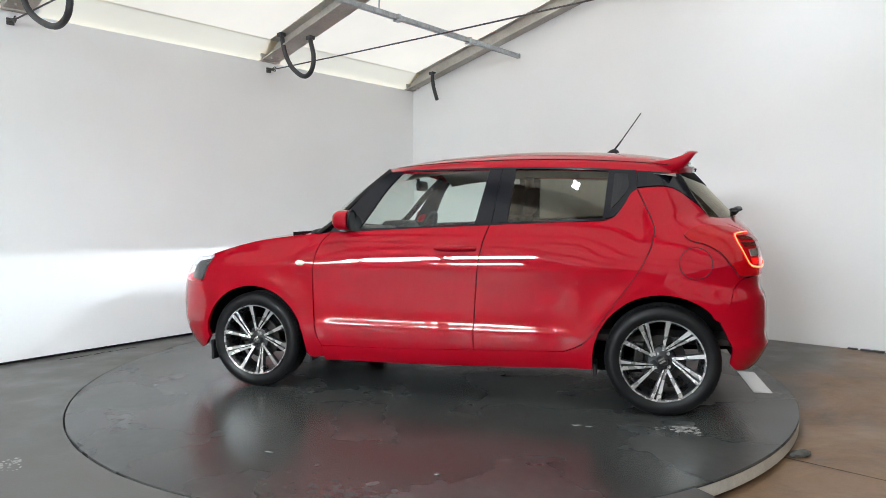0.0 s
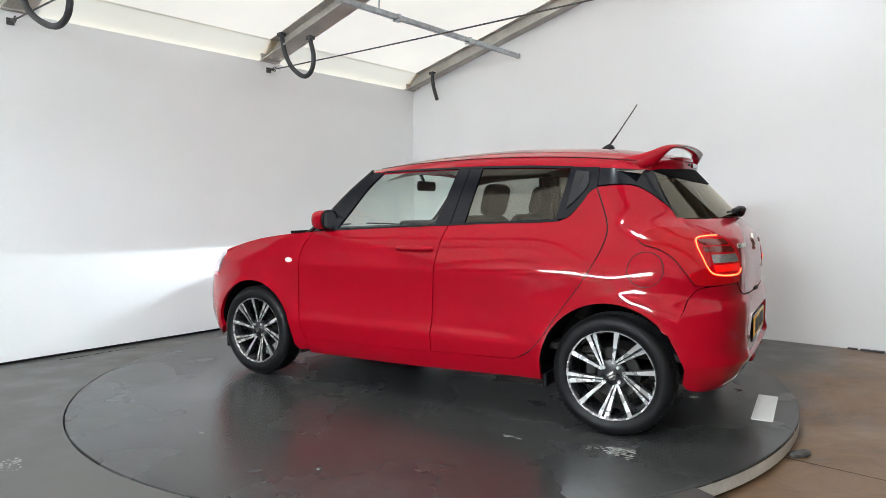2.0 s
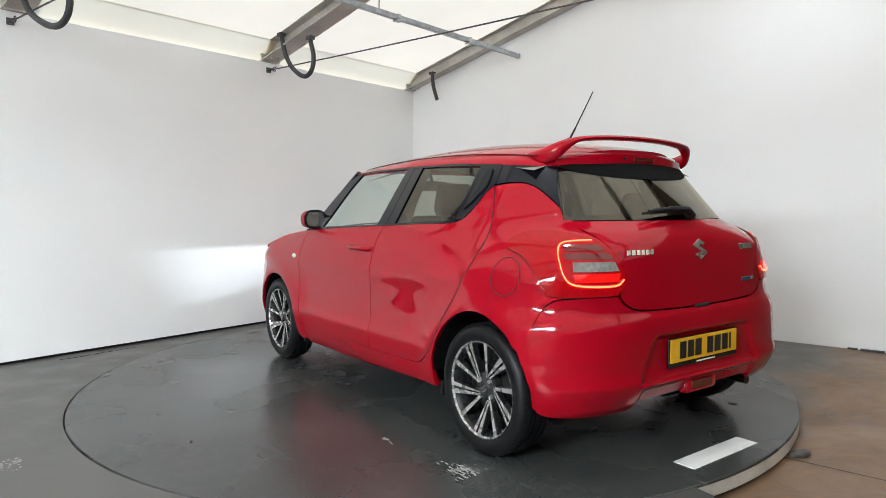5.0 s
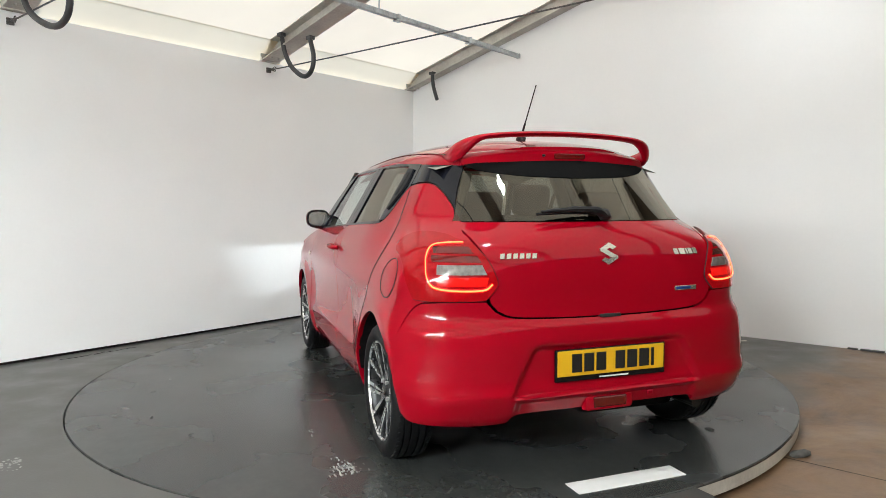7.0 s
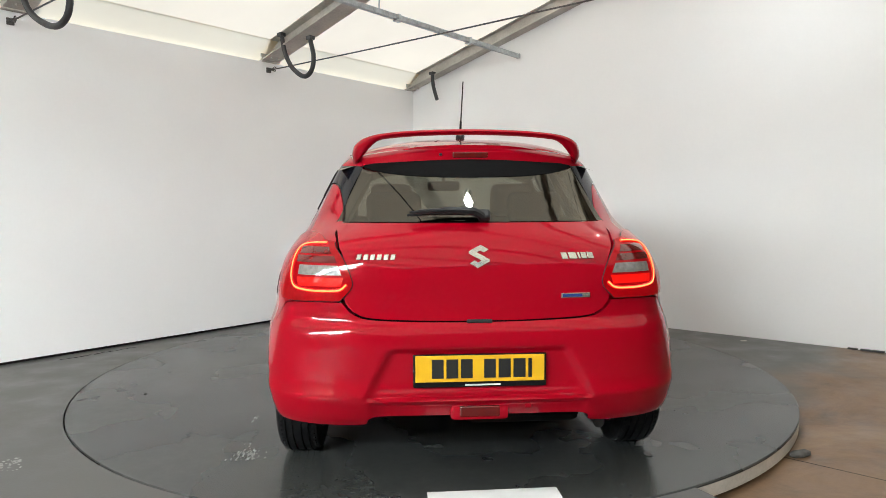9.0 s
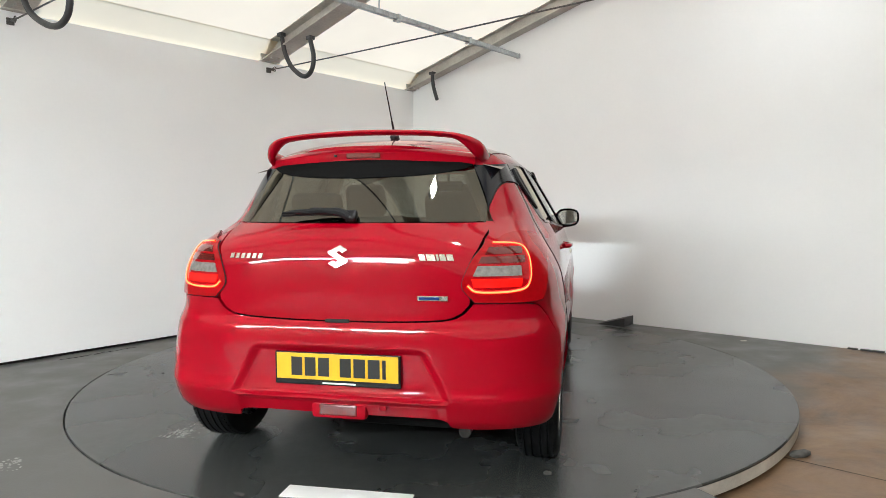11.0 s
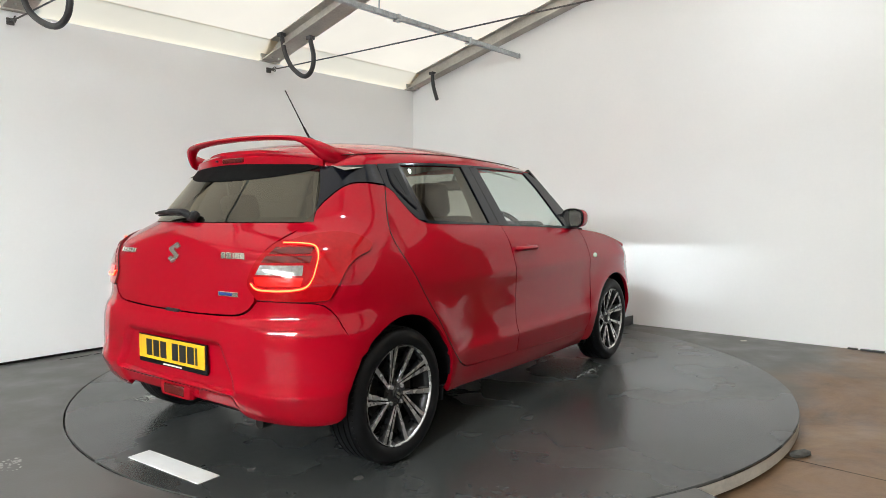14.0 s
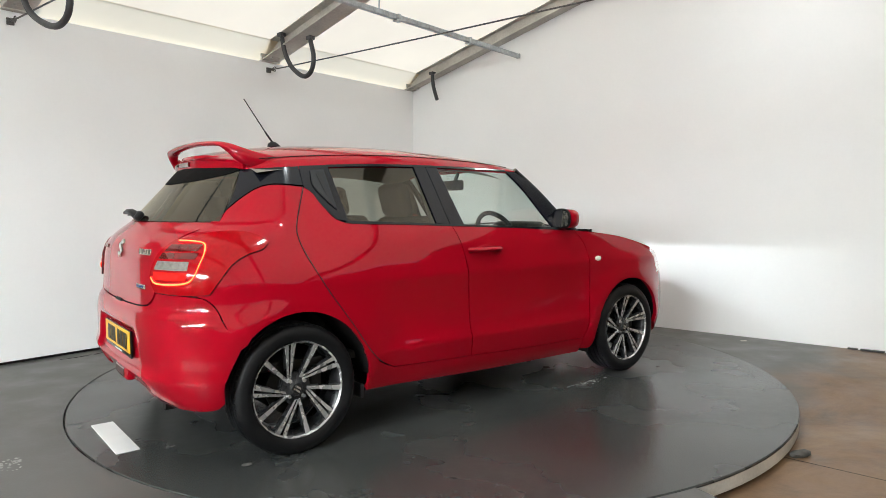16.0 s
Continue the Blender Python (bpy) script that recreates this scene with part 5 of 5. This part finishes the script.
def build_interior(car):
    inside = new("cabin")
    inside.parent = car
    tagged(inside, "dark cabin with cloth seats")

    def seat(x, y, wide, head):
        part("seat_cushion", box((0.50, wide, 0.16), (x, y, 0.50), Matrix.Rotation(-0.12, 4, "Y"), 0.05, segments=3), M_SEAT, inside, smooth=True)
        part("seat_back", box((0.13, wide, 0.58), (x - 0.32, y, 0.80), Matrix.Rotation(-0.30, 4, "Y"), 0.05, segments=3), M_SEAT, inside, smooth=True)
        for hy in head:
            part("headrest", box((0.09, 0.25, 0.20), (x - 0.46, y + hy, 1.175), Matrix.Rotation(-0.25, 4, "Y"), 0.045, segments=3), M_SEAT, inside, smooth=True)
            for k in (-0.05, 0.05):
                part("headrest_post", tube([(x - 0.40, y + hy + k, 1.0), (x - 0.45, y + hy + k, 1.13)], 0.006, 6), M_CHROME, inside)
    seat(0.10, 0.36, 0.50, (0,))
    seat(0.10, -0.36, 0.50, (0,))
    seat(-0.72, 0, 1.20, ())
    for y in (-0.34, 0.34):
        part("headrest", box((0.09, 0.26, 0.15), (-1.16, y, 1.13), Matrix.Rotation(-0.2, 4, "Y"), 0.04, segments=3), M_SEAT, inside, smooth=True)
    part("parcel_shelf", box((0.42, 1.10, 0.03), (-1.40, 0, 0.98), bevel=0.01), M_SEAT, inside)
    part("dashboard", box((0.36, 1.34, 0.30), (0.78, 0, 0.85), bevel=0.07, segments=3), M_PLASTIC, inside, smooth=True)
    part("instrument_hood", box((0.20, 0.36, 0.10), (0.66, -0.36, 0.985), bevel=0.04, segments=3), M_PLASTIC, inside, smooth=True)
    tilt = Matrix.Translation((0.46, -0.36, 0.93)) @ Matrix.Rotation(radians(-24), 4, "Y")
    wheel = part("steering_wheel", tube([tilt @ Vector((0, 0.18 * math.cos(k * math.tau / 32), 0.18 * math.sin(k * math.tau / 32))) for k in range(32)], 0.016, 8, closed=True), M_PLASTIC, inside, smooth=True)
    part("steering_boss", box((0.05, 0.15, 0.12), (0, 0, 0), bevel=0.02, turn=tilt), M_PLASTIC, wheel)
    for a in (0.15, math.pi - 0.15, -math.pi / 2):
        part("steering_spoke", tube([tilt @ Vector((0, 0.05 * math.cos(a), 0.05 * math.sin(a))), tilt @ Vector((0, 0.175 * math.cos(a), 0.175 * math.sin(a)))], 0.014, 6), M_PLASTIC, wheel)
    part("rear_view_mirror", box((0.03, 0.23, 0.07), (0.37, 0, 1.285), bevel=0.02), M_PLASTIC, inside, smooth=True)
    part("mirror_stalk", tube([(0.385, 0, 1.30), (0.42, 0, 1.37)], 0.012, 8), M_PLASTIC, inside)
    for s in (1, -1):
        part("pillar_lining", tube([(-0.28, s * 0.70, 0.95), (-0.305, s * 0.625, 1.18), (-0.325, s * 0.54, 1.36)], 0.045, 10, squash=0.7), M_TRIMGREY, inside, smooth=True)
        part("seat_belt", tube([(-0.24, s * 0.60, 1.22), (-0.10, s * 0.58, 0.95), (0.02, s * 0.56, 0.6)], 0.016, 6, squash=0.2), M_PLASTIC, inside)
    part("cabin_floor", box((2.6, 1.50, 0.04), (-0.35, 0, 0.40), bevel=0.01), M_SEAT, inside)
    part("firewall", box((0.04, 1.40, 0.60), (1.0, 0, 0.68)), M_LINER, inside)
    part("boot_wall", box((0.04, 1.0, 0.5), (-1.68, 0, 0.72)), M_LINER, inside)


PHASES = {(False, 1): 63, (True, 1): 48, (False, -1): 28, (True, -1): 17}      # degrees, of the broad spokes


def build_car():
    car = tagged(new("car"), "glossy red five-door hatchback with black pillars, lights on", "car")
    bumper, gate = build_body(car)
    build_roof(car)
    build_spoiler(car)
    for x in (-1.225, 1.225):
        for s in (1, -1):
            build_wheel(car, (x, s * 0.762, 0.302), s, PHASES[(x > 0, s)])
    build_rear_details(car, bumper, gate)
    build_mirrors(car)
    build_interior(car)
    return car


def build_turntable():
    disc = tagged(new("turntable"), "dark grey painted steel turntable with scuffs", "turntable")
    prof = [(0.001, 0.0), (1.0, 0.0), (R_DISC - 0.004, 0.0), (R_DISC, -0.004), (R_DISC, -0.012)]
    turn = Matrix.Rotation(radians(90), 4, "X")
    part("deck", lathe(prof, 160, turn), M_DISC, disc)
    part("rim_band", lathe([(R_DISC - 0.006, -0.012), (R_DISC - 0.002, -0.016), (R_DISC - 0.002, -0.070), (R_DISC - 0.02, -0.072), (R_DISC - 0.30, -0.072)], 160, turn), M_RIM, disc, "pale worn rim of the turntable")
    # added near-black ring gives the shade seen in the gap below the rim
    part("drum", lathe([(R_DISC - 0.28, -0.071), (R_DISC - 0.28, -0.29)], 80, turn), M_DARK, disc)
    rnd = random.Random(5)
    spots = [(-1.58, 0.95, 0.10, 0.07, 70), (0.48, -0.95, 0.14, 0.035, 40), (-1.07, 1.02, 0.05, 0.015, 10), (0.30, 1.76, 0.012, 0.008, 2), (-0.53, 1.81, 0.010, 0.006, 1)]
    for x, y, rx, ry, n in spots:
        verts, faces = [], []
        for _ in range(n):
            cx, cy = x + rnd.gauss(0, rx * 0.55), y + rnd.gauss(0, ry * 0.55)
            r = rnd.uniform(0.003, 0.012)
            k0 = len(verts)
            m = rnd.randint(5, 7)
            st = rnd.uniform(1.0, 2.4)
            for i in range(m):
                a = i * math.tau / m
                rr = r * rnd.uniform(0.5, 1.2)
                verts.append((cx + rr * math.cos(a) * st, cy + rr * math.sin(a) * 0.6, 0.0012))
            c = len(verts)
            verts.append((cx, cy, 0.0022))
            faces += [(k0 + i, k0 + (i + 1) % m, c) for i in range(m)]
        tagged(mesh_object("paint_scuff", verts, faces, M_SCUFF, disc, "pale chipped paint scuff"), kind="stuff")
    return disc


def build_loose():
    sheet_ = tagged(new("white_board"), "narrow white plastic plate lying on the turntable", "plate")
    part("plate_body", box((0.106, 0.522, 0.004), (0, 0, 0.002), bevel=0.0015), M_WHITE, sheet_)
    chips = []
    for x, y, r in ((-1.728, -0.886, 0.018), (-1.927, -0.444, 0.016), (-0.53, 1.80, 0.008)):
        chip = tagged(new("dirt_chip"), "small dry flake of dirt on the turntable", "flake", "dirt flakes")
        bm = bmesh.new()
        bmesh.ops.create_icosphere(bm, subdivisions=2, radius=1, matrix=Matrix.Diagonal((r * 1.4, r, 0.003, 1)))
        rr = random.Random(int(r * 1e4))
        for v in bm.verts:
            v.co.x *= rr.uniform(0.8, 1.2)
            v.co.y *= rr.uniform(0.8, 1.2)
        part("flake", bm, M_LUMP, chip)
        chips.append((chip, x, y, 0.0025))
    wedge = tagged(new("ramp_wedge"), "black rubber ramp wedge on the floor by the wall", "wedge")
    a, b = Vector((1.575, 1.688, 0)), Vector((1.795, 1.511, 0))
    back = Vector((0.16, 0.2, 0))
    bm = bmesh.new()
    v = [bm.verts.new(p) for p in (a, b, b + Vector((0, 0, 0.084)), a + back, b + back, b + back + Vector((0, 0, 0.084)))]
    for f in ((0, 1, 2), (3, 4, 5), (0, 1, 4, 3), (1, 2, 5, 4), (0, 2, 5, 3)):
        bm.faces.new([v[i] for i in f])
    part("wedge_body", bm, M_HOSE, wedge)
    stone = tagged(new("rubble"), "grey lump of broken concrete beside the turntable", "rubble")
    bm = bmesh.new()
    bmesh.ops.create_icosphere(bm, subdivisions=3, radius=1)
    for q in bm.verts:
        q.co *= 1 + 0.25 * noise.noise(q.co * 2.1)
    bmesh.ops.transform(bm, matrix=Matrix.Translation((1.78, -1.49, -0.078)) @ Matrix.Rotation(0.3, 4, "Z") @ Matrix.Diagonal((0.062, 0.026, 0.02, 1)), verts=bm.verts)
    part("lump", bm, M_LUMP, stone, smooth=True)
    joint = tagged(mesh_object("floor_joint", [(1.60, -1.43, -0.0865), (3.4, -3.10, -0.0865), (3.405, -3.095, -0.0865), (1.605, -1.425, -0.0865)], [(0, 1, 2, 3)], M_DARK),
                   "dark joint in the brown concrete floor", "floor joint", kind="structure")
    # broken edge pieces under the eaves wall
    rnd = random.Random(9)
    for b0, n, a0 in ((3.55, 7, 0.13), (3.86, 6, 0.14)):
        verts, faces = [], []
        for k in range(n):
            p = room(a0 + rnd.uniform(-0.01, 0.01), b0 + 0.05 * k, 0.0)
            r = rnd.uniform(0.012, 0.03)
            i0 = len(verts)
            for q in range(6):
                an = q * math.tau / 6
                v2 = p + BX * (r * math.cos(an) * 1.5) + AX * (0.35 * r * math.sin(an))
                verts.append((v2.x, v2.y, 0.0005))
            verts.append((p.x, p.y, 0.004))
            faces += [(i0 + q, i0 + (q + 1) % 6, i0 + 6) for q in range(6)]
        tagged(mesh_object("floor_chip", verts, faces, M_DARK), "dark broken chips along the wall foot", "floor chips", "floor chips")
    for p, lng in (((3.40, 0.385, 0), 0.16), ((3.30, 0.47, 0), 0.07)):
        strip = tagged(new("floor_strip"), "short dark strip lying at the wall foot", "strip", "wall foot strips")
        strip.matrix_world = Matrix.Translation(p) @ Matrix.Rotation(radians(-40.5), 4, "Z")
        part("strip_body", box((lng, 0.03, 0.012), (0, 0, 0.006), bevel=0.003), M_HOSE, strip)
    tab = tagged(new("floor_tab"), "tiny pale scrap at the wall foot", "scrap")
    tab.location = (2.60, 0.82, 0)
    part("scrap", box((0.05, 0.02, 0.006), (0, 0, 0.003), bevel=0.002), M_RIM, tab)
    # scuffs on the fixed deck
    verts, faces = [], []
    for _ in range(60):
        cx, cy, r = rnd.gauss(-1.91, 0.035), rnd.gauss(-1.73, 0.045), rnd.uniform(0.003, 0.012)
        i0 = len(verts)
        for q in range(6):
            rr = r * rnd.uniform(0.5, 1.2)
            verts.append((cx + rr * math.cos(q * math.tau / 6), cy + rr * math.sin(q * math.tau / 6), -0.0008))
        verts.append((cx, cy, 0.0004))
        faces += [(i0 + q, i0 + (q + 1) % 6, i0 + 6) for q in range(6)]
    tagged(mesh_object("deck_scuff", verts, faces, M_SCUFF), "pale chipped paint on the floor", "paint scuff", kind="structure")
    return sheet_, chips


def build_lights():
    for a, b, z, wide in FLOODS:
        flood = tagged(new("floodlight"), "square white floodlight under a roof rafter", "floodlight", "floodlights")
        flood.matrix_world = ROOM @ pose(a, b, z)
        part("housing", box((0.15 * wide, 0.13 * wide, 0.05), (0, 0, 0.03), bevel=0.01), M_LAMPBODY, flood)
        part("bracket", box((0.03, 0.20, 0.26), (0, 0, 0.16), bevel=0.004), M_GALV, flood)
        bm = bmesh.new()
        bmesh.ops.create_grid(bm, x_segments=1, y_segments=1, size=0.5, matrix=Matrix.Diagonal((0.11 * wide, 0.09 * wide, 1, 1)))
        part("lamp_face", bm, M_FLOOD, flood, "lit white lamp face")
    for x, y, z, lng, ang in TUBES:
        lamp = tagged(new("panel_light"), "long white lit panel light hung from the roof", "panel light", "panel lights")
        lamp.matrix_world = pose(x, y, z, 0, 0, ang)
        part("batten", box((lng, 0.34, 0.05), (0, 0, 0.05), bevel=0.008), M_LAMPBODY, lamp)
        part("hanger", tube([(0, 0, 0.07), (0, 0, 0.6)], 0.006, 6), M_GALV, lamp)
        part("diffuser", box((lng - 0.06, 0.22, 0.05), (0, 0, 0.008), bevel=0.012), M_TUBE, lamp, "lit white diffuser")


build_bay()
build_roof_frame()
hose_thing([(0.323, 2.18, 2.759), (0.377, 2.18, 2.578), (0.50, 2.19, 2.421), (0.662, 2.19, 2.328), (0.767, 2.19, 2.369), (0.786, 2.18, 2.491), (0.75, 2.18, 2.621), (0.745, 2.18, 2.66)], (0, 7))
hose_thing([(0.29, 4.32, 2.74), (0.33, 4.32, 2.57), (0.45, 4.32, 2.455), (0.68, 4.32, 2.345), (0.89, 4.32, 2.295), (1.04, 4.32, 2.33), (1.09, 4.32, 2.43), (1.07, 4.32, 2.66)], (0, 7))
hose_thing([(0.434, 0.14, 2.70), (0.450, 0.15, 2.60), (0.476, 0.16, 2.515), (0.530, 0.17, 2.385)], (0,))
TABLE = build_turntable()
BOARD, CHIPS = build_loose()
build_lights()
CAR = build_car()

TURN_START, TURN_RATE = 163.914, -7.8984             # degrees, degrees a second


def motions():
    times = [0.25 * k for k in range(65)]

    def ride(thing, x, y, z=0.0, extra=0.0):
        rows = []
        for t in times:
            a = radians(TURN_START + TURN_RATE * t)
            rows.append((t, pose(x * math.cos(a) - y * math.sin(a), x * math.sin(a) + y * math.cos(a), z, 0, 0, math.degrees(a) + extra)))
        walk(thing, rows)
    ride(TABLE, 0, 0)
    ride(CAR, -0.2627, -0.0768)
    ride(BOARD, -2.104, -0.127, 0.0, 1.2)
    for chip, x, y, z in CHIPS:
        ride(chip, x, y, z)


motions()
